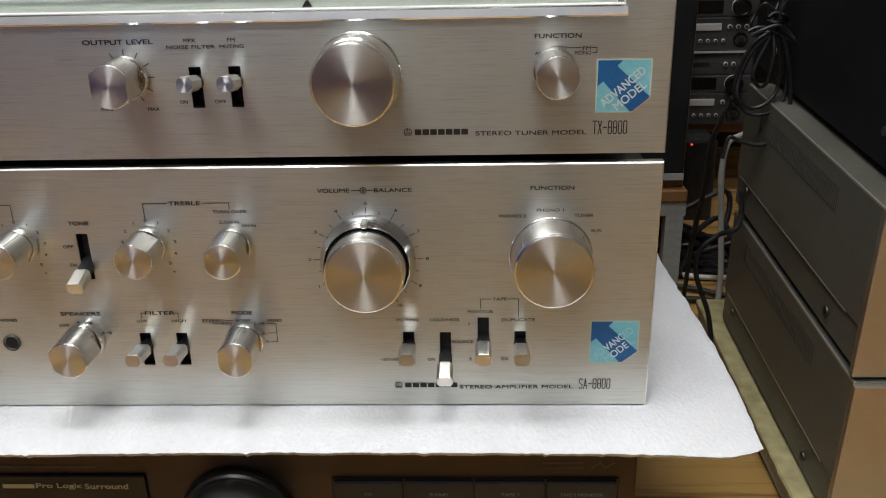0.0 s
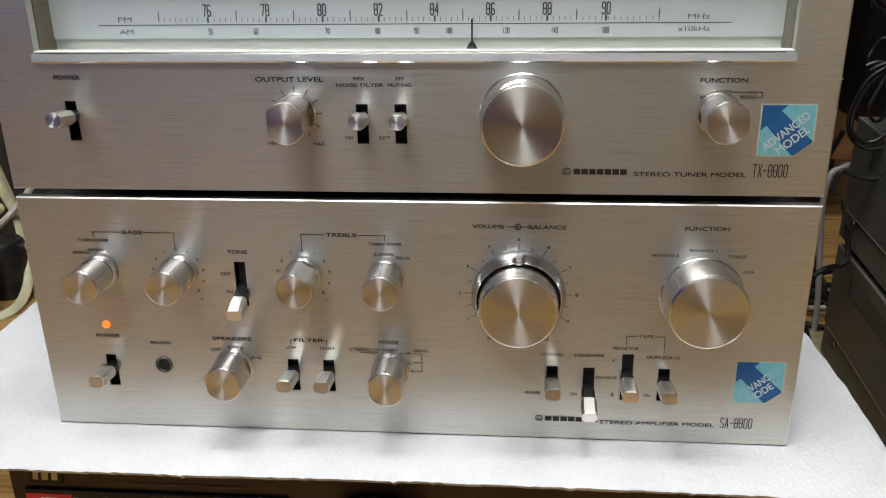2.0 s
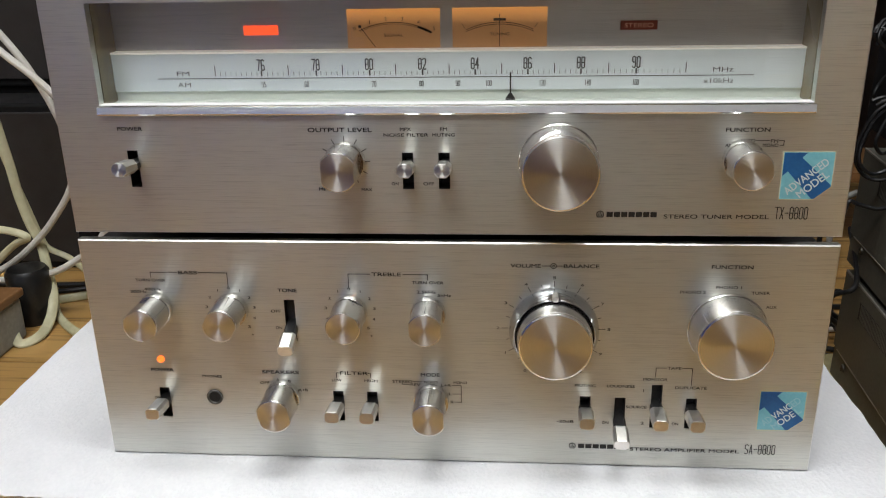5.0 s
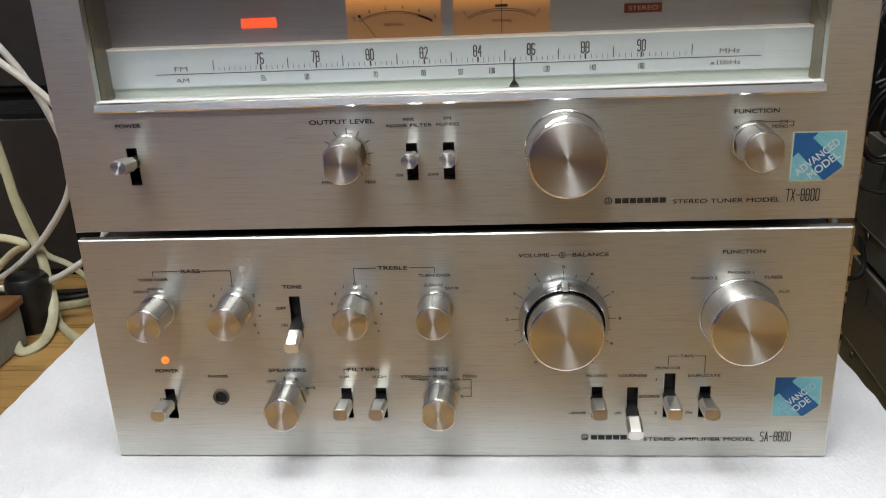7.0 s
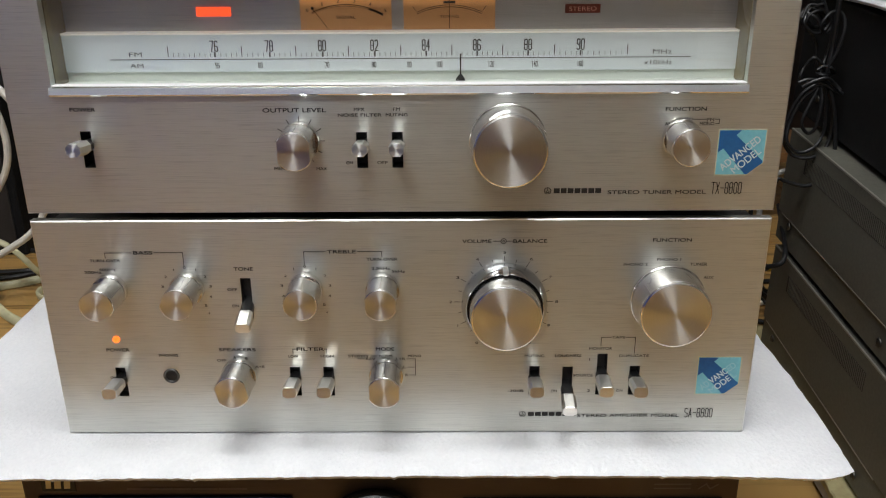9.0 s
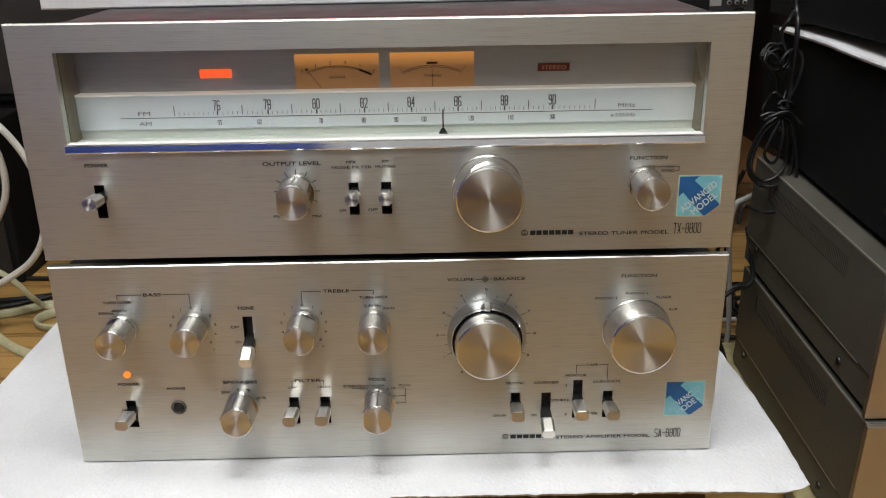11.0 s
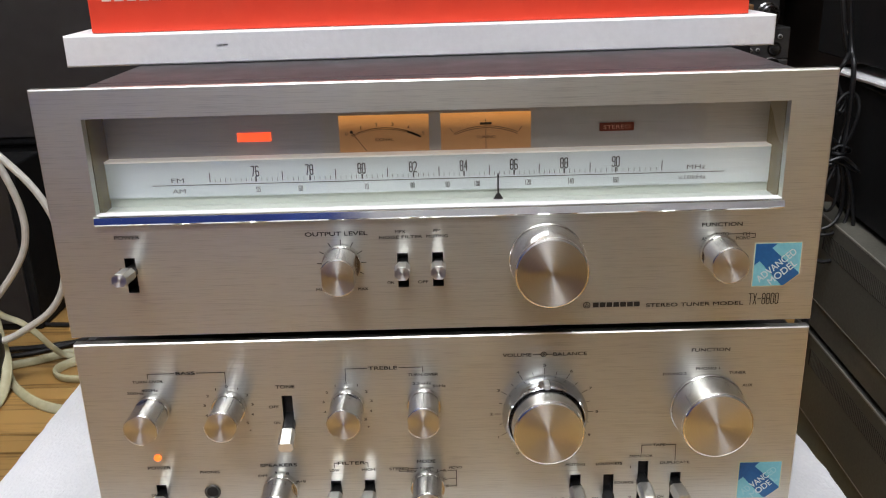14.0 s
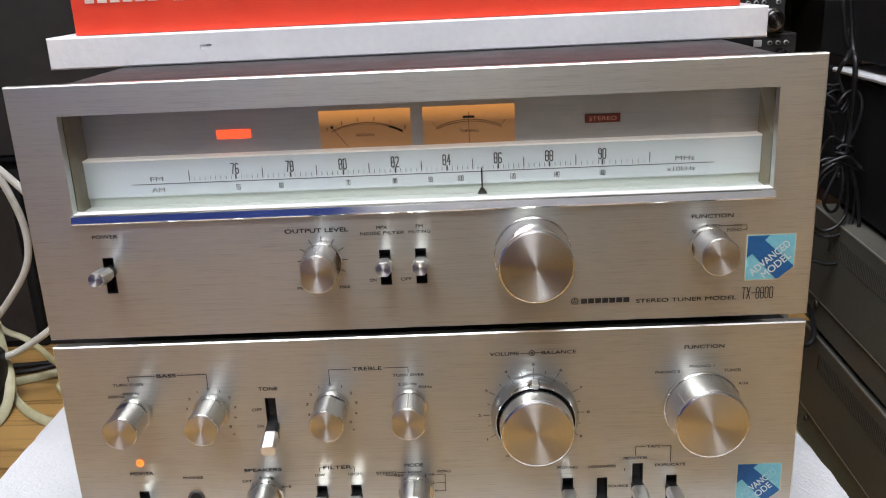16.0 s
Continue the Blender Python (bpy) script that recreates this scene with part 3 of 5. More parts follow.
for x, z, r, twist in ((-0.1692, 0.0985, 0.0096, 118), (-0.1243, 0.0991, 0.0096, 152), (-0.0554, 0.0988, 0.0096, 62), (-0.0107, 0.0985, 0.0096, 0), (-0.0988, 0.0428, 0.0103, 12), (-0.0102, 0.0426, 0.0101, 0)):
    grip_knob(amp, x, z, r, 0.0248, twist, 0.86 if z < 0.06 else 0.885)
vol = large_knob(amp, 0.0598, 0.0894, 0.0202, 0.0242, 0.0211, "large volume knob inside a chrome balance ring", 0.004)
ring = part("balance_ring", lathe(bmesh.new(), [(0.0247, 0.0006), (0.0250, 0.0012), (0.0250, 0.0050), (0.0246, 0.0060), (0.0226, 0.0118), (0.0222, 0.0122), (0.0218, 0.0118), (0.0217, 0.0060)], 128, None, False), ring_chrome, vol, "polished chrome ring with a pointer tab", None, True)
part("pointer_tab", boxed(-0.0016, 0.0016, 0.0219, 0.0249, 0.006, 0.0138, bevel=0.0006), edge_metal, vol)
part("gap", lathe(bmesh.new(), [(0.0220, 0.0004), (0.0220, 0.0060)], 96), slot_black, vol)
fun = large_knob(amp, 0.1547, 0.0912, 0.0202, 0.0236, 0.0211, "large function knob of turned aluminium")
part("index_line", boxed(-0.00025, 0.00025, 0.0190, 0.0207, 0.004, 0.0232), groove_grey, fun, "fine index groove", Matrix.Rotation(radians(50), 4, "Z"))
part("base_flange", lathe(bmesh.new(), [(0.0213, 0.0006), (0.0216, 0.0010), (0.0216, 0.0032), (0.0212, 0.0036)], 96, None, False), side_metal, fun, "narrow flange round the foot", None, True)
# black disc stands for the shade under the function knob
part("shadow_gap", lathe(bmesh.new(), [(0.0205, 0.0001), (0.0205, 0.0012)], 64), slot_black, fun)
jack = part("phone_jack", lathe(bmesh.new(), [(0.0049, 0.0002), (0.0049, 0.0007), (0.0046, 0.0010), (0.0039, 0.0008), (0.0034, 0.0002), (0.0033, -0.004)], 40, None, False), screw_metal, amp, "round headphone socket with a metal collar", pose(-0.1410, 0, 0.0408, 90), True)
part("socket", lathe(bmesh.new(), [(0.0035, -0.004), (0.0034, 0.00035)], 32), slot_black, jack)
part("power_lamp", lathe(bmesh.new(), [(0.0022, 0.0), (0.0022, 0.0007), (0.0014, 0.0013)], 24), orange_glow, amp, "glowing orange power lamp", pose(-0.1712, 0, 0.0655, 90), True)
sticker(amp, 0.1770, 0.0266, 0.0265, 0.0262, "worn blue and cyan square sticker with white words", faded=True)

for word, x, z in (("BASS", -0.148, 0.1211), ("TONE", -0.0912, 0.1108), ("TREBLE", -0.0339, 0.1213), ("VOLUME", 0.0436, 0.1273), ("BALANCE", 0.0741, 0.1273), ("FUNCTION", 0.1548, 0.1276),
                   ("POWER", -0.1712, 0.0585), ("SPEAKERS", -0.0995, 0.0584), ("FILTER", -0.0556, 0.0586), ("MODE", -0.0108, 0.0585)):
    title(word, x, z, face)
for word, x, z in (("TURN OVER", -0.1705, 0.1162), ("200Hz", -0.1785, 0.1090), ("400Hz", -0.1700, 0.1106), ("OFF", -0.0988, 0.0978), ("ON", -0.0978, 0.0873), ("TURN OVER", -0.0108, 0.1165),
                   ("2.5kHz", -0.0117, 0.1108), ("5kHz", -0.0016, 0.1089), ("PHONO 2", 0.1350, 0.1127), ("PHONO 1", 0.1540, 0.1157), ("TUNER", 0.1712, 0.1126), ("AUX", 0.1777, 0.1043),
                   ("PHONES", -0.1412, 0.0547), ("OFF", -0.1095, 0.0512), ("A", -0.1015, 0.0534), ("B", -0.0945, 0.0525), ("A+B", -0.0868, 0.0467), ("LOW", -0.0661, 0.0538), ("HIGH", -0.0458, 0.0538), ("STEREO", -0.0272, 0.0538),
                   ("NORM", -0.0105, 0.0538), ("REV", -0.0196, 0.0519), ("MONO", 0.0067, 0.0538), ("L+R", -0.0016, 0.0518), ("L", 0.0008, 0.0462), ("R", 0.0018, 0.0408), ("MUTING", 0.0788, 0.0536), ("LOUDNESS", 0.0990, 0.0536),
                   ("MONITOR", 0.1182, 0.0584), ("TAPE", 0.1284, 0.0658), ("DUPLICATE", 0.1385, 0.0534), ("SOURCE", 0.1085, 0.0402), ("-20dB", 0.0680, 0.0296), ("ON", 0.0912, 0.0294), ("1", 0.1120, 0.0510),
                   ("2", 0.1125, 0.0296), ("ON", 0.1312, 0.0296), ("ON", -0.1765, 0.0395)):
    note(word, x, z, face)
for cx, cz in ((-0.1252, 0.0977), (-0.0556, 0.0980)):
    for k, word in enumerate(("5", "4", "3", "2", "1", "0", "1", "2", "3", "4", "5")):
        a = (k - 5) * 27
        note(word, cx + 0.0142 * math.sin(radians(a)), cz + 0.0142 * math.cos(radians(a)), face, 0.9)
    note("+", cx + 0.0115, cz - 0.0150, face, 0.8)
    note("-", cx - 0.0115, cz - 0.0150, face, 0.8)
vx, vz = 0.0596, 0.0894
for k in range(11):
    a = -150 + 30 * k
    note(str(k), vx + 0.0310 * math.sin(radians(a)), vz + 0.0310 * math.cos(radians(a)), face, 0.95)
print_lines([[(vx + r0 * math.sin(radians(a)), vz + r0 * math.cos(radians(a))) for r0 in (0.0256, 0.0288 if k % 2 == 0 else 0.0272)] for k, a in enumerate(range(-150, 151, 15))], 0.00035, face, name="scale_marks")
LINE = 0.0004
print_lines([[(-0.170, 0.1182), (-0.170, 0.1211), (-0.1545, 0.1211)], [(-0.1415, 0.1211), (-0.1252, 0.1211), (-0.1252, 0.1128)]], LINE, face)
print_lines([[(-0.0556, 0.1128), (-0.0556, 0.1213), (-0.0432, 0.1213)], [(-0.0245, 0.1213), (-0.0108, 0.1213), (-0.0108, 0.1182)]], LINE, face)
print_lines([[(0.0528, 0.1273), (0.0570, 0.1273)], [(0.0608, 0.1273), (0.0640, 0.1273)], arc(0.0589, 0.1273, 0.0015, 0, 360, 24), arc(0.0589, 0.1273, 0.0005, 0, 360, 12)], LINE, face)
print_lines([[(-0.0661, 0.0556), (-0.0661, 0.0586), (-0.0642, 0.0586)], [(-0.0474, 0.0586), (-0.0458, 0.0586), (-0.0458, 0.0556)]], LINE, face)
print_lines([[(-0.0205, 0.0538), (-0.0160, 0.0538)], [(-0.0272, 0.0528), (-0.0272, 0.0519), (-0.0230, 0.0519)], [(0.0020, 0.0518), (0.0072, 0.0518), (0.0072, 0.0408), (0.0035, 0.0408)], [(0.0025, 0.0462), (0.0072, 0.0462)]], LINE, face)
print_lines([[(0.1182, 0.0604), (0.1182, 0.0658), (0.1238, 0.0658)], [(0.1330, 0.0658), (0.1385, 0.0658), (0.1385, 0.0552)]], LINE, face)
maker_mark(face, 0.0708, 0.0131, 0.0350, 0.0029)
lettering("STEREO AMPLIFIER MODEL", 0.1378, 0.0119, 0.0628, 0.0022, face, ink, bold=0.02)
condensed("SA-8800", 0.1811, 0.0137, 0.0172, 0.0062, face)

# ---- stereo tuner on the amplifier ----
TZ = 0.1450
tuner = thing("stereo_tuner", "silver stereo radio tuner with a lit dial, stacked on the amplifier", "tuner", (0, 0, TZ))
case = part("case", boxed(-0.190, 0.196, 0.0345, 0.345, 0.008, 0.1382, bevel=0.002), purple_case, tuner, "dark plum-brown painted metal case")
part("case_front", boxed(-0.190, 0.196, 0.0056, 0.0344, 0.1272, 0.1382, bevel=0.001), purple_case, tuner)
part("chassis_front", boxed(-0.190, 0.196, 0.0125, 0.0344, 0.008, 0.0675), black_vinyl, tuner)
T_SLOTS = [(-0.1702, 0.0265, 0.0472), (-0.0196, 0.0257, 0.0460), (-0.0002, 0.0258, 0.0460)]
T_TIPS = [(-0.1693, -0.0210, 0.0418), (-0.0191, -0.0200, 0.0412), (0.0002, -0.0200, 0.0412)]
W0, W1, WZ0, WZ1 = -0.1845, 0.1865, 0.0700, 0.1245
t_holes = [(x - 0.003, x + 0.003, a, b) for x, a, b in T_SLOTS] + [(W0, W1, WZ0, WZ1)]
tface = part("faceplate", plate(bmesh.new(), -0.21, 0.21, 0.0, 0.1405, 0.0, 0.0055, t_holes), [panel_metal, plate_edge], tuner, "brushed aluminium front plate with a wide dial window")
for fx in (-0.16, 0.16):
    for fy in (0.06, 0.30):
        part("foot", lathe(bmesh.new(), [(0.014, -0.0080), (0.016, -0.006), (0.016, 0.009)], 28), black_plastic, tuner, "", pose(fx, fy, 0))
for (x, a, b), tip in zip(T_SLOTS, T_TIPS):
    lever(tuner, x, a, b, tip, 0.0041, True)
grip_knob(tuner, -0.0530, 0.0415, 0.0105, 0.0248, 0, 0.80, "output level knob of turned aluminium")
grip_knob(tuner, 0.1540, 0.0424, 0.0101, 0.0240, 8, 0.93, "function knob of turned aluminium")
tk = large_knob(tuner, 0.0600, 0.0409, 0.0198, 0.0250, 0.0205, "large tuning knob of turned aluminium")
# shade under the tuning knob, put in as a black disc
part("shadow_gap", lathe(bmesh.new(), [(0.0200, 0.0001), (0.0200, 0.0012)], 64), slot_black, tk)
part("base_flange", lathe(bmesh.new(), [(0.0207, 0.0006), (0.0210, 0.0010), (0.0210, 0.0030), (0.0206, 0.0034)], 96, None, False), side_metal, tk, "narrow flange round the foot", None, True)
# the recess behind the window
well = bmesh.new()
box(well, W0 - 0.003, W0, 0.0070, 0.034, WZ0, WZ1)
box(well, W1, W1 + 0.003, 0.0070, 0.034, WZ0, WZ1)
box(well, W0, W1, 0.0070, 0.034, WZ1, WZ1 + 0.002)
part("dial_surround", well, clear_rim, tuner, "pale side walls of the dial recess")
part("dial_floor", boxed(W0, W1, 0.0056, 0.034, WZ0 - 0.002, WZ0), ledge, tuner)
# added white bar imitates the lit reflection on top of the chrome strip
part("lit_lip", boxed(W0 + 0.0002, W1 - 0.0002, -0.0012, 0.0054, 0.07172, 0.0722, bevel=0.0002), white_print, tuner, "white bar standing for the bright reflection along the window's lower edge")
part("dial_apron", boxed(W0, W1, 0.0235, 0.0300, WZ0, 0.0760), ledge, tuner)
back = part("dial_back", boxed(W0, W1, 0.0300, 0.0330, 0.0950, WZ1), dial_metal, tuner, "dark brushed metal panel behind the dial glass")
dial = part("dial_scale", boxed(W0, W1, 0.0220, 0.0300, 0.0752, 0.0962, bevel=0.0004), dial_white, tuner, "pale frequency scale plate")
part("scale_edge", boxed(W0, W1, 0.0212, 0.0300, 0.0956, 0.0966, bevel=0.0003), scale_glow, tuner, "bright lit top edge of the scale")
DY = 0.02175
marks = bmesh.new()
strokes(marks, [[(-0.1590, 0.0822), (0.1610, 0.0822)]], 0.0004, DY)
LONG = [-0.1266, -0.0859, -0.0561, -0.0271, 0.0017, 0.0298, 0.0577, 0.0861, 0.1262]
NUM = [-0.1008, -0.0705, -0.0413, -0.0126, 0.0157, 0.0437, 0.0717, 0.1005]
strokes(marks, [[(x, 0.0840), (x, 0.0889)] for x in LONG], 0.0005, DY)
strokes(marks, [[(x, 0.0838), (x, 0.0858)] for x in NUM], 0.0009, DY)
for a, b in zip(LONG, LONG[1:]):
    n = 10 if b - a < 0.035 else 14 if b - a > 0.0402 and a < 0 else 13
    strokes(marks, [[(a + (b - a) * i / n, 0.0838), (a + (b - a) * i / n, 0.0855)] for i in range(1, n) if min(abs(a + (b - a) * i / n - q) for q in NUM) > 0.0009], 0.0003, DY)
part("scale_marks", marks, ink_soft, dial)
for x, f in zip(NUM, ("76", "78", "80", "82", "84", "86", "88", "90")):
    condensed(f, x, 0.0893, 0.0042, 0.0056, dial, ink_soft, DY, 0.11)
for x, f in zip((-0.0999, -0.0761, -0.0391, -0.0132, 0.0064, 0.0229, 0.0515, 0.0755, 0.1006), ("55", "60", "70", "80", "90", "100", "120", "140", "160")):
    condensed(f, x, 0.0788, 0.00095 * len(f) + 0.0004, 0.0027, dial, ink_soft, DY, 0.13)
for word, x, z, w in (("FM", -0.1447, 0.0850, 0.0072), ("AM", -0.1447, 0.0788, 0.0074), ("MHz", 0.1454, 0.0852, 0.0105), ("x10kHz", 0.1434, 0.0793, 0.0155)):
    lettering(word, x, z, w, 0.0024, dial, ink_soft, DY)
needle = part("dial_pointer", boxed(0.0341, 0.0349, 0.0180, 0.0192, 0.0708, 0.0850), ink, tuner, "thin black tuning pointer")
part("pointer_foot", flat_sheet([(0.0319, 0.0702), (0.0371, 0.0702), (0.0371, 0.0712), (0.0353, 0.0740), (0.0337, 0.0740), (0.0319, 0.0712)], 0.0178), ink, needle)
part("pointer_tip", boxed(0.0319, 0.0371, 0.0170, 0.0177, 0.0694, 0.0704), edge_metal, needle)


def meter(x0, x1, kind):
    z0, z1, y = 0.0968, 0.1174, 0.0294
    m = part("meter", boxed(x0, x1, y, 0.0302, z0, z1), amber, tuner, "amber-lit needle meter with a black scale")
    cx, w, f = (x0 + x1) / 2, x1 - x0, y - 0.0002
    cz, r = z0 - 0.031, 0.0440
    if kind == "signal":
        print_lines([arc(cx, cz + 0.0005, r, -25, 26, 24)], 0.00035, m, y=f)
        print_lines([arc(cx, cz - 0.0003, r, -25, 26, 24)], 0.0002, m, y=f)
        print_lines([arc(cx, cz, r, 18, 27, 6)], 0.0012, m, y=f)
        for k, word in enumerate("012345"):
            a = -27 + k * 11
            lettering(word, cx + (r + 0.0026) * math.sin(radians(a)), cz + (r + 0.0026) * math.cos(radians(a)), 0.0005 if word == "1" else 0.0013, 0.0018, m, ink, f)
        lettering("SIGNAL", cx, z0 + 0.0068, 0.0105, 0.0016, m, ink, f)
        print_lines([[(cx - 0.0185, z0 + 0.0118), (cx - 0.0100, z0 + 0.0004)]], 0.0003, m, y=f, name="needle")
        part("needle_stop", lathe(bmesh.new(), [(0.0009, 0), (0.0007, 0.0006)], 12), ink, m, "", pose(cx - 0.0183, f, z0 + 0.0115, 90))
    else:
        print_lines([arc(cx, cz, r, -24, 24, 24)], 0.0003, m, y=f)
        print_lines([arc(cx, cz - 0.0010, r, -24, 24, 24)], 0.0003, m, y=f)
        print_lines([[(cx + s * 0.0187, z0 + 0.0103), (cx + s * 0.0200, z0 + 0.0122)] for s in (-1, 1)], 0.0003, m, y=f)
        print_lines([[(cx - 0.0026, cz + r + 0.0014), (cx + 0.0026, cz + r + 0.0014)]], 0.0013, m, y=f)
        lettering("TUNING", cx, z0 + 0.0068, 0.0105, 0.0016, m, ink, f)
        print_lines([[(cx, z0 + 0.0004), (cx, z0 + 0.0170)]], 0.0003, m, y=f - 0.0001, name="needle")
    return m


meter(-0.0536, -0.0033, "signal")
meter(0.0033, 0.0537, "tuning")
part("indicator_lamp", boxed(-0.1108, -0.0918, 0.0290, 0.0302, 0.1044, 0.1094, bevel=0.0003), red_glow, tuner, "glowing red rectangular indicator")
stereo = part("stereo_indicator", boxed(0.0920, 0.1113, 0.0290, 0.0302, 0.1050, 0.1098, bevel=0.0003), red_dim, tuner, "unlit dark red stereo indicator")
lettering("STEREO", 0.10165, 0.1074, 0.0150, 0.0022, stereo, red_text, 0.0288)
strip = bmesh.new()
outline = [(0.0054, 0.0668), (-0.0006, 0.0662), (-0.0026, 0.0668), (-0.0031, 0.0676), (-0.0023, 0.0712), (-0.0015, 0.0716), (0.0054, 0.0717)]
ends = [[strip.verts.new((x, y, z)) for y, z in outline] for x in (-0.1852, 0.1872)]
for i in range(len(outline)):
    strip.faces.new((ends[0][i], ends[0][(i + 1) % len(outline)], ends[1][(i + 1) % len(outline)], ends[1][i]))
strip.faces.new(ends[0])
strip.faces.new(ends[1][::-1])
part("chrome_strip", strip, chrome, tuner, "polished chrome strip below the dial window")
pane = part("window_glass", boxed(W0 - 0.002, W1 + 0.002, 0.0058, 0.0068, WZ0 + 0.0005, WZ1 + 0.002), glass, tuner, "clear dial window")
pane.visible_shadow = False
sticker(tuner, 0.1742, 0.0206, 0.0266, 0.0262, "blue and cyan square sticker with white words")
for word, x, z in (("POWER", -0.1697, 0.0592), ("FUNCTION", 0.1555, 0.0579)):
    title(word, x, z, tface)
lettering("OUTPUT LEVEL", -0.0553, 0.0583, 0.0342, 0.0023, tface, bold=0.032)
for word, x, z in (("MPX", -0.0203, 0.0586), ("NOISE FILTER", -0.0201, 0.0555), ("FM", -0.0002, 0.0586), ("MUTING", -0.0002, 0.0555), ("AUTO", 0.1557, 0.0523), ("FM", 0.1692, 0.0520), ("MONO", 0.1675, 0.0498), ("AM", 0.1466, 0.0498),
                   ("MIN", -0.0656, 0.0258), ("MAX", -0.0423, 0.0256), ("ON", -0.0268, 0.0289), ("OFF", -0.0087, 0.0289), ("ON", -0.1745, 0.0405)):
    note(word, x, z, tface)
print_lines([[(0.1600, 0.0522), (0.1668, 0.0522)], [(0.1716, 0.0522), (0.1740, 0.0522), (0.1740, 0.0498), (0.1722, 0.0498)]], LINE, tface)
print_lines([[(-0.0533 + q * math.sin(radians(a)), 0.0413 + q * math.cos(radians(a))) for q in (0.0112, 0.0134)] for a in range(-150, 151, 30)], 0.00045, tface, name="scale_marks")
maker_mark(tface, 0.0810, 0.0122, 0.0321, 0.0029)
lettering("STEREO TUNER MODEL", 0.1435, 0.0112, 0.0545, 0.0022, tface, ink, bold=0.02)
condensed("TX-8800", 0.1822, 0.0134, 0.0167, 0.0064, tface)

# ---- foam sheet under the amplifier ----
bm = bmesh.new()
NX, NY = 280, 60
front = lambda x: -0.0425 + 0.0010 * math.sin(x * 13 + 1) + 0.0007 * noise.noise((x * 40, 0.3, 0)) + 0.0008 * noise.noise((x * 260, 4, 0)) - 0.0030 * max(0, noise.noise((x * 210, 9, 2)) - 0.25) + (0.012 * max(0, (x - 0.235) / 0.03) ** 2)
right = lambda y: 0.2640 + 0.0035 * math.sin(y * 16 + 0.7) + 0.0012 * noise.noise((y * 60, 7, 0)) + 0.0008 * noise.noise((y * 240, 3, 0))
left = lambda y: -0.3195 - 0.003 * math.sin(max(0, y) * 7) + 0.0012 * noise.noise((y * 60, 17, 0))
top, low = [], []
for j in range(NY + 1):
    for rows, z in ((top, -0.0005), (low, -0.0044)):
        row = []
        for i in range(NX + 1):
            u, v = i / NX, j / NY
            y = 0.30 * v + front(-0.31 + 0.57 * u) * (1 - v) + (0.0022 * (1 - 2 * v) if z < -0.003 else 0)
            x = left(y) * (1 - u) + right(y) * u + (0.0015 * (1 - 2 * u) if z < -0.003 else 0)
            droop = -0.003 * max(0, (x - 0.205) / 0.06) ** 2 - 0.005 * max(0, (-x - 0.24) / 0.08) ** 2 - 0.0012 * max(0, (-y - 0.024) / 0.016) ** 2
            swell = 0.0004 * noise.noise((x * 24, y * 24, 1)) * (1 if z > -0.003 else 0)
            edge = 0.0006 if z > -0.003 and (i in (0, NX) or j in (0, NY)) else 0
            row.append(bm.verts.new((x, y, z + droop + swell - edge)))
        rows.append(row)
for rows in (top, low):
    for a, b in zip(rows, rows[1:]):
        for i in range(NX):
            bm.faces.new((a[i], a[i + 1], b[i + 1], b[i]))
for j in range(NY):
    for i in (0, NX):
        bm.faces.new((top[j][i], top[j + 1][i], low[j + 1][i], low[j][i]))
for i in range(NX):
    for j in (0, NY):
        bm.faces.new((top[j][i], top[j][i + 1], low[j][i + 1], low[j][i]))
tagged(part("foam_sheet", bm, foam_white, smooth=True), "thin white packing foam sheet spread under the amplifier", "foam sheet")

# ---- surround receiver below ----
rec = thing("surround_receiver", "bronze-brown surround receiver with black display, under the foam", "receiver", (-0.0150, -0.025, FLOOR))
RT = -0.0056 - FLOOR
part("case", boxed(-0.2155, 0.2155, 0.012, 0.33, 0.012, RT, bevel=0.002), black_vinyl, rec)
part("front_panel", boxed(-0.2175, 0.2175, 0.0, 0.012, 0.012, RT, bevel=0.0015), jvc_brown, rec, "bronze-brown brushed front panel")
for fx in (-0.17, 0.17):
    for fy in (0.04, 0.29):
        part("foot", lathe(bmesh.new(), [(0.022, 0.0), (0.024, 0.003), (0.024, 0.013)], 28), black_plastic, rec, "", pose(fx, fy, 0))
rz = lambda z: z - FLOOR + 0.0016
disp = part("display_panel", boxed(-0.2085, -0.0530, -0.0020, 0.0, rz(-0.110), rz(-0.0296), bevel=0.001), jvc_black, rec, "gloss black display panel")
part("display_window", boxed(-0.1790, -0.0840, -0.0026, -0.0020, rz(-0.085), rz(-0.0455)), jvc_window, disp, "dark smoked display window")
part("red_badge", flat_sheet([(-0.2080, rz(-0.0396)), (-0.1845, rz(-0.0396)), (-0.1790, rz(-0.0326)), (-0.2080, rz(-0.0326))], -0.0023), red_badge, disp, "red maker's badge")
part("badge_bar", flat_sheet([(-0.2000, rz(-0.0378)), (-0.1890, rz(-0.0378)), (-0.1880, rz(-0.0351)), (-0.1990, rz(-0.0351))], -0.0025), white_print, disp)
lettering("Front: 3x60W /", -0.1577, rz(-0.0366), 0.0430, 0.0040, disp, gold_dim, -0.0023, bold=0.03)
bars = bmesh.new()
for a, b in ((-0.1325, -0.1172),):
    strokes(bars, [[(a, rz(-0.0366)), (b, rz(-0.0366))]], 0.0028, -0.0023)
part("maker_bar", bars, gold_dim, disp)
lettering("Pro Logic", -0.1020, rz(-0.0366), 0.0258, 0.0040, disp, gold_dim, -0.0023, bold=0.03)
lettering("Surround", -0.0752, rz(-0.0366), 0.0242, 0.0034, disp, gold_dim, -0.0023, bold=0.03)
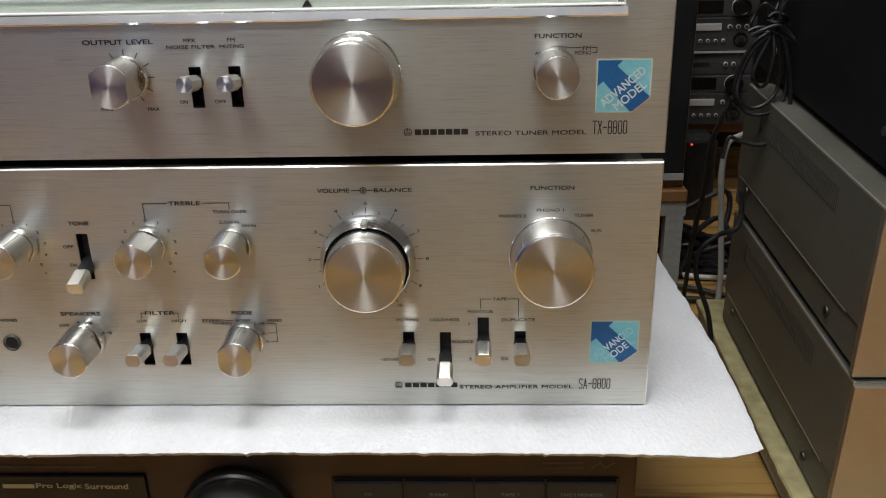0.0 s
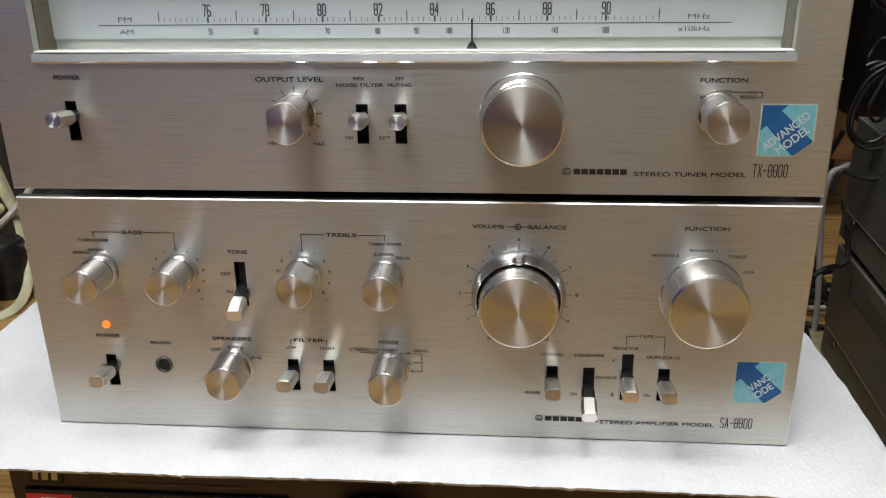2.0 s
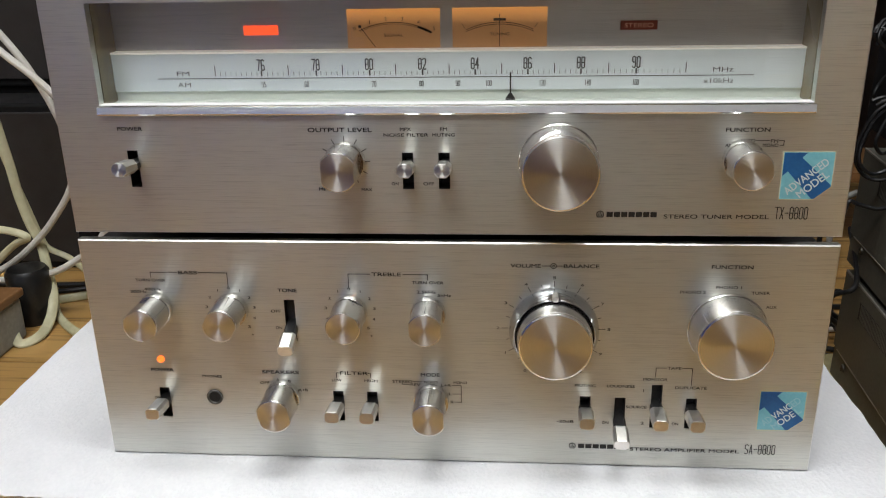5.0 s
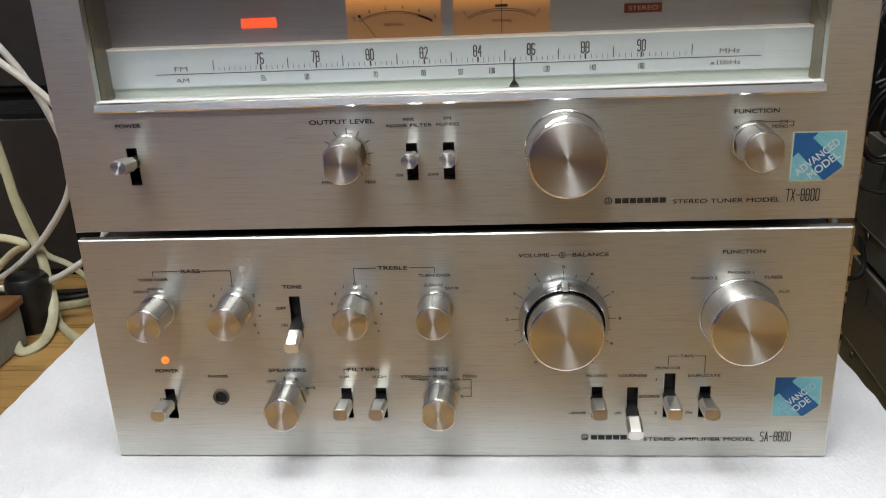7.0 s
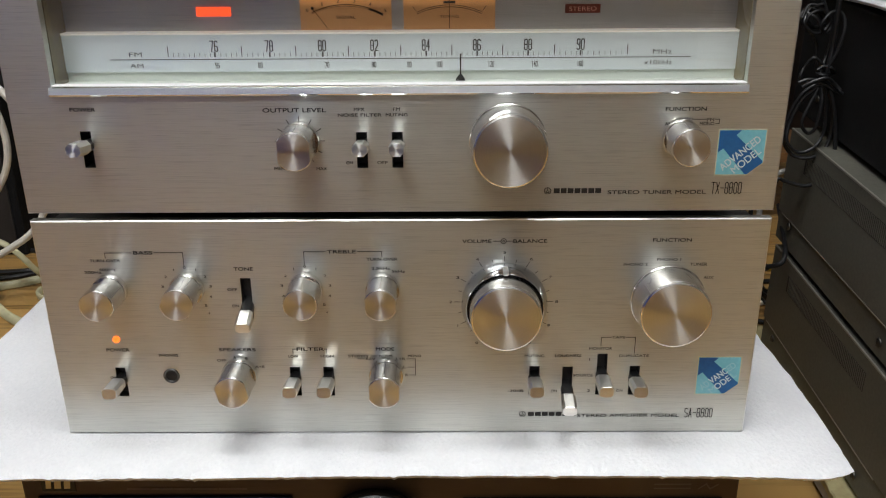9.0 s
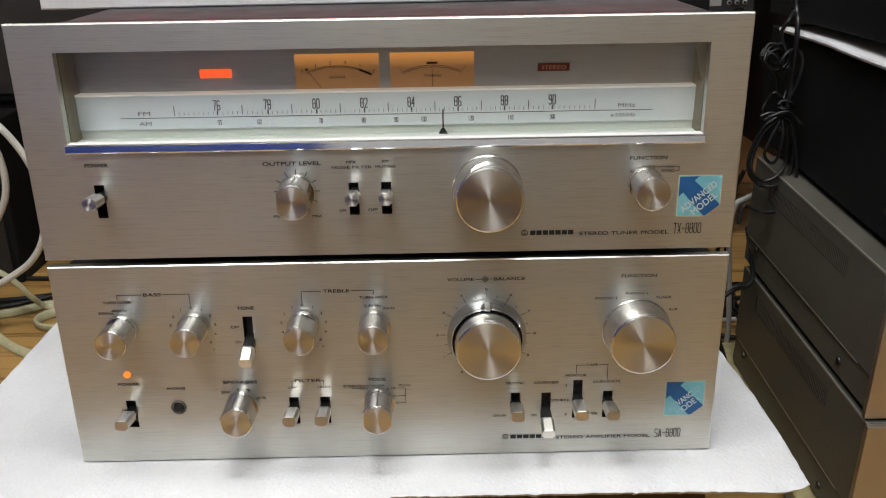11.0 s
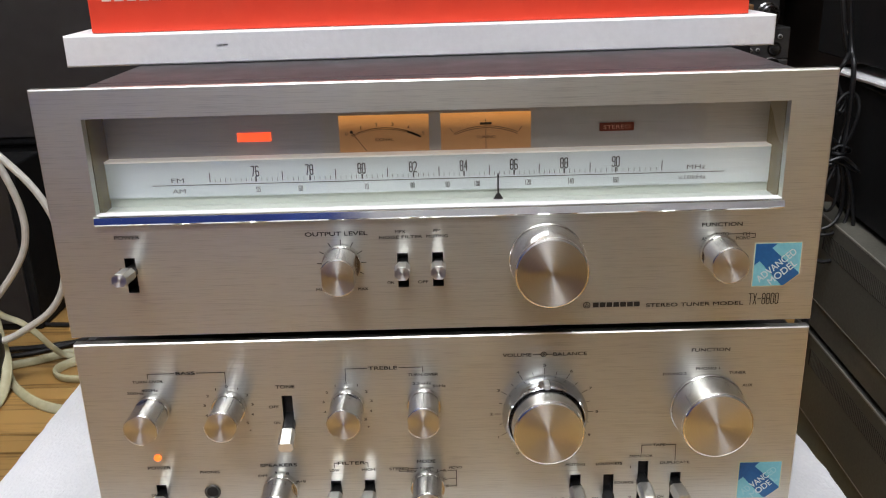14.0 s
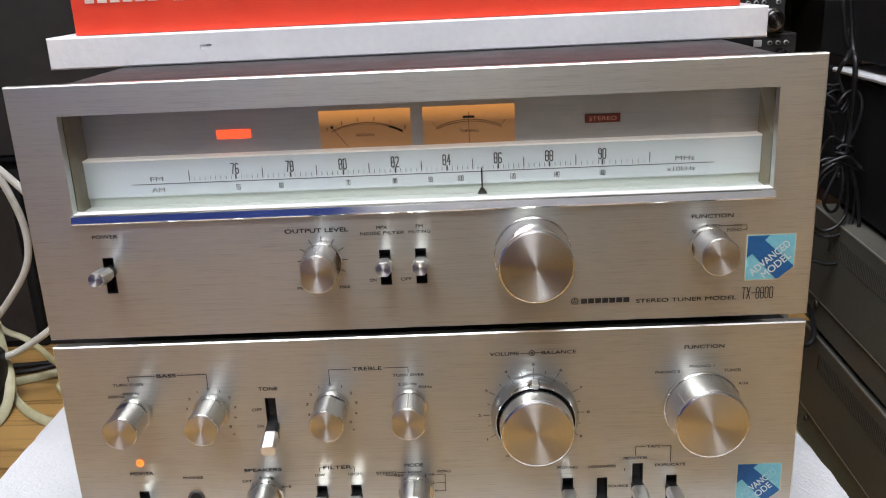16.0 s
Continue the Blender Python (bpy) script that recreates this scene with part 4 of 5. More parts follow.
for k in range(3):
    print_lines([[(-0.2000, rz(-0.0480 - 0.010 * k)), (-0.1880, rz(-0.0480 - 0.010 * k))], [(-0.0765, rz(-0.0480 - 0.010 * k)), (-0.0640, rz(-0.0480 - 0.010 * k))]], 0.0011, disp, deck_grey, "unreadable_lettering", -0.0023)
lg = part("maker_badge", boxed(-0.2050, -0.1845, -0.0008, 0.0, rz(-0.0262), rz(-0.0160)), jvc_black, rec, "small dark badge with gold blocks")
for a, b in ((-0.2025, -0.1985), (-0.1973, -0.1925), (-0.1913, -0.1868)):
    part("badge_block", flat_sheet([(a, rz(-0.0240)), (b - 0.0008, rz(-0.0240)), (b, rz(-0.0182)), (a + 0.0006, rz(-0.0182))], -0.0010), gold, lg)
print_lines([[(x, rz(-0.0248)), (x + w, rz(-0.0248))] for x, w in ((-0.153, 0.013), (-0.138, 0.012), (-0.124, 0.009), (-0.113, 0.014), (-0.097, 0.016))], 0.0013, rec, brown_print, "unreadable_lettering", -0.0004)
print_lines([[(0.1665, rz(-0.0222)), (0.1880, rz(-0.0222))], [(0.1665, rz(-0.0252)), (0.1878, rz(-0.0252))], [(0.1930, rz(-0.0255)), (0.1975, rz(-0.0220)), (0.2000, rz(-0.0255)), (0.2045, rz(-0.0225))]], 0.0010, rec, brown_print, "unreadable_lettering", -0.0004)
rk = part("volume_knob", lathe(bmesh.new(), [(0.0320, 0.0), (0.0320, 0.004), (0.0300, 0.006), (0.0285, 0.0060), (0.0280, 0.020), (0.0262, 0.0235), (0.0150, 0.0225)], 96), black_plastic, rec, "large black volume knob in a round bezel", pose(-0.0029, 0, rz(-0.0578), 90), True)
part("bezel", lathe(bmesh.new(), [(0.0328, -0.001), (0.0328, 0.0036), (0.0318, 0.0052), (0.0312, 0.0036)], 96, None, False), jvc_black, rk, smooth=True)
bank = part("button_bank", boxed(0.0505, 0.2080, -0.0012, 0.0, rz(-0.0900), rz(-0.0315), bevel=0.0005), jvc_black, rec, "black bank of input buttons")
for i in range(4):
    for k in range(2):
        x0, z1 = 0.0518 + i * 0.0389, rz(-0.0332 - 0.0255 * k)
        bt = part("button", boxed(x0, x0 + 0.0380, -0.0036, -0.0012, z1 - 0.0235, z1, bevel=0.0009), black_plastic, bank)
        if k == 0:
            lettering(("CD", "PHONO", "TAPE 1", "TAPE 2 MONITOR")[i], x0 + 0.019, z1 - 0.0075, (0.0038, 0.0098, 0.0095, 0.0235)[i], 0.0019, bt, button_print, -0.0038)

# ---- polystyrene slab and red box on the tuner ----
slab = plate(bmesh.new(), -0.228, 0.228, 0.0, 0.0195, 0.0, 0.010, [(-0.1325, -0.1255, 0.0088, 0.0116)], 0.0009)
box(slab, -0.228, 0.228, 0.010, 0.26, 0.0, 0.0195)
box(slab, -0.133, -0.125, 0.0010, 0.0099, 0.008, 0.0109)
box(slab, -0.133, -0.1290, 0.0014, 0.0099, 0.0085, 0.0120)
tagged(part("polystyrene_slab", slab, [styro, styro], m=pose(-0.0055, 0.1185, TZ + 0.1382 + 0.0004, 0, 0, 2.3)), "white polystyrene slab lying on the tuner", "polystyrene slab")
rb = thing("red_box", "bright red printed box on the white slab", "box", (-0.0055, 0.1185, TZ + 0.1382 + 0.0202), rz=2.3)
part("carton", boxed(-0.2125, 0.2130, 0.010, 0.25, 0.0, 0.13, bevel=0.0006), red_card, rb, "red printed carton")
row = bmesh.new()
x = -0.2045
random.seed(4)
for w, gap in ((0.0475, 0.0075), (0.0185, 0.0070), (0.0280, 0.0055), (0.0265, 0.0060), (0.0530, 0.0090), (0.0220, 0.0070), (0.0130, 0.0160), (0.0360, 0.0080), (0.0300, 0.0080), (0.0330, 0.0080), (0.0300, 0.0)):
    n = max(2, round(w / 0.0083))
    for k in range(n):
        up = 0.0040 if k == 0 else random.choice((0.0, 0.0, 0.0, 0.0, 0.0030))
        bar_x = x + (k + 0.5) * w / n
        strokes(row, [[(bar_x, 0.0190 + 0.0034), (bar_x, 0.0190 + 0.0066 + up)]], w / n * 0.74, 0.0097)
    x += w + gap
part("unreadable_lettering", row, pink_print, rb, "row of pale printed bars")

# ---- stack of components beside the amplifier ----
SX, SY0, SY1 = 0.371, 0.100, 0.400


LEANING = radians(3.6)  # the whole stack leans towards its front


def slotted_case(name, z0, z1, seam, label, group):
    """A metal hi-fi case seen from its side: chassis, cover with a turned lower edge, vent slots, screws, front plate."""
    c = thing(name, label, "amplifier", (SX, SY0, z0), group)
    c.rotation_euler.x = LEANING
    h, d, w = z1 - z0, SY1 - SY0, 0.42
    part("chassis", boxed(0.0012, w, 0.006, d, 0.004, h - 0.002), case_grey, c)
    part("cover", boxed(-0.0004, w + 0.001, 0.006, d + 0.001, seam - z0 + 0.0006, h, bevel=0.0012), case_grey, c, "olive-grey painted metal cover")
    # seam and top edges carry a painted highlight
    part("cover_edge", boxed(-0.0007, 0.001, 0.030, d - 0.01, seam - z0, seam - z0 + 0.0009), case_edge, c, "lower edge of the cover with its highlight painted lighter")
    part("top_edge", boxed(-0.0006, 0.0014, 0.006, d, h - 0.0018, h + 0.0002, bevel=0.0005), case_edge, c)
    vent = part("vent", boxed(-0.00055, 0.002, 0.075, 0.255, h - 0.032, h - 0.014), vent_dark, c, "band of narrow upright vent slots")
    for i in range(58):
        y = 0.0765 + i * 0.00305
        part("vent_rib", None, None, vent, me=RIB, m=pose(-0.0004, y, h - 0.023))
    for y, z in ((0.060, 0.0175), (d - 0.032, 0.028)):
        s = part("screw", lathe(bmesh.new(), [(0.0040, 0), (0.0038, 0.0012), (0.0022, 0.0020)], 20), screw_metal, c, "", pose(0.0, y, z, 0, -90, 0), True)
        part("screw_slot", boxed(-0.0032, 0.0032, -0.0004, 0.0004, 0.0016, 0.0021), slot_black, s)
    fp = part("front_panel", boxed(-0.002, w + 0.006, 0.0, 0.006, 0.0, h, bevel=0.0008), champagne, c, "champagne-coloured brushed front panel")
    return c, fp


rib_bm = boxed(-0.0004, 0.0010, -0.0008, 0.0008, -0.0085, 0.0085)
RIB = finish("vent_rib", rib_bm, case_grey)
lower, lower_front = slotted_case("cassette_amplifier", -0.1690, -0.0455, -0.1323, "olive-grey cased amplifier with champagne front, bottom of the stack", "stacked components")
upper, upper_front = slotted_case("cassette_amplifier", -0.0425, 0.0790, -0.0090, "olive-grey cased amplifier with champagne front, on another one", "stacked components")
for fx in (0.04, 0.38):
    for fy in (0.04, 0.26):
        part("foot", boxed(fx - 0.015, fx + 0.015, fy - 0.015, fy + 0.015, -0.0032, 0.004), black_plastic, upper)
part("knob", lathe(bmesh.new(), [(0.014, 0), (0.014, 0.012), (0.012, 0.014)], 40), black_plastic, lower, "black round knob", pose(0.055, 0, 0.062, 90), True)
print_lines([arc(0.0290, 0.1140, 0.0028, 20, 160), arc(0.0290, 0.1140, 0.0028, 200, 340), [(0.0290, 0.1175), (0.0290, 0.1140)], [(0.036, 0.114), (0.060, 0.114)]], 0.0008, lower_front, name="maker_mark", y=-0.0003)


def black_case(z0, z1, x0, y0, y1, lean, label):
    c = thing("black_component", label, "hi-fi component", (x0, y0, z0), "stacked components")
    c.rotation_euler.x = lean
    part("case", boxed(0, 0.42, 0.004, y1 - y0, 0.006, z1 - z0, bevel=0.0015), black_box, c, "matt black metal case")
    part("front_panel", boxed(-0.001, 0.421, 0.0, 0.004, 0.004, z1 - z0, bevel=0.001), black_plastic, c)
    for fx in (0.04, 0.38):
        for fy in (0.05, y1 - y0 - 0.05):
            part("foot", lathe(bmesh.new(), [(0.014, 0.0), (0.015, 0.007)], 24), black_plastic, c, "", pose(fx, fy, 0))
    for y in (0.055, y1 - y0 - 0.06):
        part("screw", lathe(bmesh.new(), [(0.0035, 0), (0.0033, 0.001), (0.002, 0.0018)], 20), screw_metal, c, "", pose(0, y, 0.030, 0, -90, 0), True)
    return c


black_case(0.0795, 0.2060, 0.390, 0.104, 0.45, LEANING, "matt black component case standing on the grey amplifiers")
black_case(0.2320, 0.3700, 0.392, 0.10, 0.46, 0.0, "matt black component case on top of the stack")
bm = bmesh.new()
rows = []
for j in range(41):
    y = 0.09 + 0.318 * j / 40
    x = 0.384 + 0.0010 * math.sin(y * 21) + 0.0006 * noise.noise((y * 70, 3, 0))
    z = 0.2185 + 0.0055 * min(1, max(0, (y - 0.12) / 0.18)) + 0.0004 * noise.noise((y * 30, 8, 0))
    rows.append([bm.verts.new(p) for p in ((x, y, z + 0.0008), (x - 0.001, y, z + 0.0032), (x, y, z + 0.0050), (0.78, y, 0.2318), (0.78, y, 0.2234))])
for a, b in zip(rows, rows[1:]):
    for i in range(5):
        bm.faces.new((a[i], a[(i + 1) % 5], b[(i + 1) % 5], b[i]))
bm.faces.new(rows[0])
bm.faces.new(rows[-1][::-1])
tagged(part("foam_strip", bm, foam_white, smooth=True), "white foam sheet edge showing between two black cases", "foam sheet")

pl = thing("low_platform", "sloping platform with a yellowed chipped board on grey sides", "platform", (0.0, 0.06, -0.1692 - 0.0119 - 0.044 * math.tan(LEANING)))
pl.rotation_euler.x = LEANING
bm = bmesh.new()
rows = []
for j in range(61):
    y = 0.385 * j / 60
    x = 0.356 + 0.0016 * noise.noise((y * 55, 2, 0)) + 0.0010 * noise.noise((y * 190, 5, 0))
    rows.append([bm.verts.new(p) for p in ((x + 0.001, y, 0.0030), (x, y, 0.0105), (x + 0.0012, y, 0.0119), (0.80, y, 0.0119), (0.80, y, 0.0030))])
for a, b in zip(rows, rows[1:]):
    for i in range(5):
        bm.faces.new((a[i], a[(i + 1) % 5], b[(i + 1) % 5], b[i]))
bm.faces.new(rows[0])
bm.faces.new(rows[-1][::-1])
part("board", bm, yellow_board, pl, "yellowed board with a chipped edge")
part("plinth", boxed(0.3585, 0.79, 0.004, 0.38, -0.0085, 0.0030), grey_paint, pl, "grey painted plinth")

for y0, y1 in ((0.42, 0.44), (0.075, 0.09)):
    top_z = -0.1692 - 0.0119 - 0.0062 + (y0 - 0.104) * math.tan(LEANING)
    tagged(part("wooden_batten", boxed(0.372, 0.78, y0, y1, FLOOR, max(FLOOR + 0.001, top_z), bevel=0.0005), dark_wood), "dark wooden batten propping the platform", "batten", "battens")

# ---- speaker on a stand behind the amplifier ----
sp = thing("speaker", "black-fronted loudspeaker with wooden sides on a grey stand", "loudspeaker", (0.220, 0.58, -0.066))
part("cabinet", boxed(-0.145, 0.146, 0.004, 0.27, 0, 0.345, bevel=0.002), edge_wood, sp, "wood-veneered cabinet")
part("grille", boxed(-0.138, 0.1435, -0.004, 0.004, 0.012, 0.335, bevel=0.002), black_box, sp, "black cloth grille")
part("badge_strip", boxed(-0.138, 0.1435, -0.0055, -0.004, 0.012, 0.020), grey_paint, sp)
st = thing("speaker_stand", "grey metal stand with a wooden shelf under the speaker", "stand", (0.218, 0.58, FLOOR))
part("shelf", boxed(-0.15, 0.151, -0.01, 0.28, -0.080 - FLOOR, -0.0662 - FLOOR, bevel=0.001), edge_wood, st, "worn wooden shelf")
part("rail", boxed(-0.15, 0.151, -0.008, 0.015, -0.098 - FLOOR, -0.0802 - FLOOR), grey_paint, st)
for lx in (-0.148, 0.128):
    for ly in (-0.008, 0.25):
        part("leg", boxed(lx, lx + 0.021, ly, ly + 0.02, 0, -0.0982 - FLOOR), grey_paint, st, "square grey metal leg")

# ---- rack of small decks further back ----
rack = thing("deck_rack", "dark wooden shelf holding small grey hi-fi decks", "shelf", (0.290, 0.90, FLOOR))
part("shelf_board", boxed(0, 0.36, 0.0, 0.30, 0.108, 0.1236), edge_wood, rack, "brown wooden shelf board")
part("side_board", boxed(0.345, 0.36, 0.0, 0.30, 0.1238, 0.62), rack_wood, rack)
part("side_board", boxed(0.0, 0.015, 0.0, 0.30, 0.1238, 0.62), rack_wood, rack)
part("top_board", boxed(0, 0.36, 0.0, 0.30, 0.6202, 0.64), rack_wood, rack)
part("back_board", boxed(0.0, 0.36, 0.3002, 0.31, 0.0, 0.64), rack_wood, rack)
for lx in (0.0, 0.34):
    part("leg", boxed(lx, lx + 0.02, 0.01, 0.03, 0, 0.1078), rack_wood, rack)


def deck_button(owner, x, z, r):
    """A small button: bright ring round a dark cap."""
    b = part("button", lathe(bmesh.new(), [(r, 0), (r * 0.95, 0.0022), (r * 0.70, 0.0026)], 20), deck_silver, owner, "", pose(x, 0, z, 90), True)
    part("cap", lathe(bmesh.new(), [(r * 0.68, 0.002), (r * 0.62, 0.0034), (r * 0.45, 0.0036)], 16), deck_grey, b, smooth=True)


def deck(z0, z1, style, x=0.322):
    d = thing("hifi_deck", "small grey hi-fi deck with silver buttons on a wooden shelf", "hi-fi deck", (x, 0.885, z0), "small decks")
    h = z1 - z0
    part("body", boxed(0, 0.2065, 0.0, 0.22, 0.0, h, bevel=0.002), deck_grey, d)
    if style == 1:
        part("tray_door", boxed(0.085, 0.155, -0.002, 0.0, h * 0.60, h * 0.82, bevel=0.001), deck_silver, d, "silver tray door")
        for x in (0.167, 0.179, 0.191):
            deck_button(d, x, h * 0.71, 0.0036)
        for x in (0.115, 0.126, 0.137, 0.148, 0.159):
            deck_button(d, x, h * 0.30, 0.0028)
        jog = part("jog_knob", lathe(bmesh.new(), [(0.0105, 0), (0.0105, 0.0015), (0.0085, 0.0020), (0.0082, 0.0010)], 32, None, False), jvc_black, d, "round black jog control", pose(0.184, 0, h * 0.33, 90), True)
        part("centre", lathe(bmesh.new(), [(0.0050, 0), (0.0048, 0.003), (0.0030, 0.0036)], 24), black_plastic, jog, smooth=True)
    elif style == 4:
        part("dark_window", boxed(0.01, 0.135, -0.001, 0.0, h * 0.2, h * 0.62), jvc_black, d)
        part("volume_knob", lathe(bmesh.new(), [(0.0172, 0), (0.0172, 0.003), (0.0150, 0.005), (0.0138, 0.016), (0.0120, 0.018)], 48), cap_chrome, d, "shiny conical volume knob", pose(0.188, 0, h * 0.34, 90), True)
        for x in (0.1515, 0.163, 0.1745, 0.1957):
            deck_button(d, x, h * 0.78, 0.0034)
    elif style == 2:
        part("slot", boxed(0.100, 0.143, -0.0008, 0.0, h * 0.38, h * 0.52), slot_black, d)
        part("lip", boxed(0.0, 0.2065, -0.004, 0.0, h * 0.93, h), deck_silver, d)
        for x in (0.166, 0.1775, 0.189):
            deck_button(d, x, h * 0.45, 0.0036)
    else:
        part("dark_window", boxed(0.01, 0.155, -0.001, 0.0, h * 0.2, h * 0.85), jvc_black, d)
        knob = part("volume_knob", lathe(bmesh.new(), [(0.0128, 0), (0.0128, 0.010), (0.0118, 0.0125), (0.0100, 0.0125), (0.0085, 0.0110)], 40), jvc_black, d, "shiny black round knob", pose(0.180, 0, h * 0.5, 90), True)
        part("knob_ring", lathe(bmesh.new(), [(0.0132, 0.0), (0.0132, 0.0016), (0.0128, 0.0018)], 40, None, False), deck_silver, knob, smooth=True)
    return d


for z0, z1, style in ((-0.0660, -0.0178, 1), (-0.0175, 0.0085, 3), (0.0088, 0.0440, 2), (0.0445, 0.0925, 1), (0.0930, 0.1200, 3), (0.1205, 0.1560, 2), (0.1565, 0.1770, 3), (0.1775, 0.2245, 1), (0.2250, 0.2820, 4)):
    deck(z0, z1, style, 0.302 if style == 4 else 0.322)
ad = thing("power_adapter", "black power adapter with a tiny red light on the floor", "adapter", (0.427, 0.80, FLOOR))
part("housing", boxed(-0.006, 0.038, 0, 0.07, 0, 0.122, bevel=0.004), black_plastic, ad)
part("led", lathe(bmesh.new(), [(0.0017, 0), (0.0012, 0.001)], 12), red_glow, ad, "tiny red light", pose(0.0005, 0, 0.1165, 90))

# ---- black speakers and cables on the other side ----
for x0, x1, y0, y1, z0, z1, lab in ((-1.10, -0.40, 0.885, 1.25, FLOOR, 0.078, "large matt black loudspeaker cabinet on the floor"), (-1.12, -0.39, 0.875, 1.26, 0.0785, 0.62, "tall matt black cabinet on another cabinet"),
                                   (-1.05, -0.62, 0.775, 0.874, FLOOR, 0.070, "low matt black box in front of the cabinets")):
    s = thing("black_cabinet", lab, "cabinet", (x0, y0, z0), "black cabinets")
    part("body", boxed(0, x1 - x0, 0.004, y1 - y0, 0, z1 - z0, bevel=0.004), black_box, s)
    part("front_frame", boxed(0.012, x1 - x0 - 0.012, 0, 0.0039, 0.012, z1 - z0 - 0.012, bevel=0.0015), black_vinyl, s)
wall_cab = thing("dark_cabinet", "dark wooden cabinet standing behind the stacked hi-fi", "cabinet", (-0.38, 1.30, FLOOR))
part("body", boxed(0, 0.62, 0, 0.38, 0, 0.62, bevel=0.004), rack_wood, wall_cab)
part("door", boxed(0.01, 0.305, -0.012, -0.0002, 0.05, 0.60, bevel=0.003), rack_wood, wall_cab)
part("door", boxed(0.315, 0.61, -0.012, -0.0002, 0.05, 0.60, bevel=0.003), rack_wood, wall_cab)


def cord(name, points, radius, mat, label, wide=1.0, group="loose cables"):
    return tagged(part(name, sweep(bmesh.new(), points, radius, 10, wide), mat, smooth=True), label, "cable", group)


cord("white_cable", [(-0.69, 0.60, 0.225), (-0.62, 0.60, 0.188), (-0.585, 0.60, 0.160), (-0.554, 0.60, 0.133), (-0.530, 0.60, 0.108), (-0.510, 0.60, 0.083), (-0.495, 0.60, 0.055), (-0.487, 0.60, 0.028), (-0.484, 0.60, -0.006), (-0.487, 0.60, -0.030), (-0.497, 0.60, -0.060),
                     (-0.515, 0.60, -0.085), (-0.541, 0.60, -0.104), (-0.582, 0.60, -0.125), (-0.640, 0.60, -0.136), (-0.72, 0.61, -0.140)],
     0.0046, cable_white, "thick white cable coiled in a wide loop")
cord("white_cable", [(-0.66, 0.62, 0.26), (-0.593, 0.62, 0.173), (-0.566, 0.62, 0.127), (-0.550, 0.62, 0.090), (-0.539, 0.62, 0.049), (-0.539, 0.62, 0.014), (-0.550, 0.62, -0.017), (-0.576, 0.62, -0.053), (-0.606, 0.62, -0.085), (-0.653, 0.62, -0.122), (-0.73, 0.63, -0.160)],
     0.0046, cable_white, "thick white cable hanging in a loop")
cord("cream_ribbon_cable", [(-0.648, 0.63, 0.14), (-0.637, 0.63, 0.060), (-0.631, 0.63, 0.016), (-0.627, 0.63, -0.024), (-0.619, 0.63, -0.064), (-0.609, 0.63, -0.093), (-0.597, 0.615, -0.126), (-0.581, 0.59, -0.156), (-0.577, 0.562, -0.1800), (-0.574, 0.525, -0.1845), (-0.590, 0.508, -0.1845),
                            (-0.618, 0.540, -0.1700), (-0.66, 0.57, -0.150)],
     0.0030, cable_cream, "flat cream twin cable hanging to the floor", 2.2)
cord("cream_ribbon_cable", [(-0.662, 0.64, 0.12), (-0.648, 0.64, 0.050), (-0.638, 0.64, 0.005), (-0.627, 0.64, -0.035), (-0.613, 0.64, -0.088), (-0.604, 0.64, -0.105), (-0.578, 0.64, -0.118), (-0.561, 0.645, -0.138), (-0.549, 0.655, -0.163), (-0.535, 0.67, -0.1840), (-0.47, 0.66, -0.1855), (-0.40, 0.64, -0.1855)],
     0.0024, cable_cream, "thin cream twin cable trailing to the floor", 1.8)
cord("cream_ribbon_cable", [(-0.66, 0.62, -0.1845), (-0.584, 0.655, -0.1845), (-0.536, 0.683, -0.1845), (-0.46, 0.70, -0.1845), (-0.36, 0.69, -0.1845)], 0.0030, cable_cream, "flat cream cable lying on the floor", 2.0)
cord("cream_ribbon_cable", [(-0.600, 0.625, -0.1845), (-0.574, 0.584, -0.1845), (-0.529, 0.540, -0.1845), (-0.482, 0.515, -0.1845), (-0.40, 0.50, -0.1845), (-0.30, 0.51, -0.1845)], 0.0032, cable_cream, "flat cream cable lying on the floor", 2.0)
cord("cream_ribbon_cable", [(-0.40, 0.72, -0.1840), (-0.50, 0.665, -0.1840), (-0.534, 0.633, -0.1840), (-0.522, 0.605, -0.1840), (-0.482, 0.597, -0.1840), (-0.38, 0.60, -0.1840)], 0.0032, cable_cream, "flat cream cable bent on the floor", 2.0)
cord("cream_ribbon_cable", [(-0.55, 0.80, -0.1840), (-0.49, 0.745, -0.1840), (-0.42, 0.73, -0.1840), (-0.34, 0.74, -0.1840)], 0.0032, cable_cream, "flat cream cable lying on the floor", 2.0)
cord("black_cable", [(-0.75, 0.70, -0.1850), (-0.62, 0.70, -0.1850), (-0.54, 0.72, -0.1850), (-0.44, 0.76, -0.1850), (-0.35, 0.75, -0.1850)], 0.0042, cable_black, "black cable lying on the wooden floor")
cord("black_cable", [(-0.70, 0.67, -0.1860), (-0.60, 0.685, -0.1860), (-0.52, 0.735, -0.1810), (-0.55, 0.78, -0.1860), (-0.63, 0.79, -0.1860)], 0.0036, cable_black, "black cable lying on the wooden floor")
pb = thing("power_board", "wood-topped grey power board on the floor", "power strip", (-0.70, 0.45, FLOOR))
part("base", boxed(0, 0.104, 0, 0.09, 0, 0.056, bevel=0.004), grey_paint, pb)
part("top", boxed(-0.004, 0.108, -0.004, 0.094, 0.0562, 0.068, bevel=0.003), edge_wood, pb, "light wooden top")
can = thing("black_plug", "black round plug adapter beside the power board", "plug", (-0.612, 0.590, FLOOR))
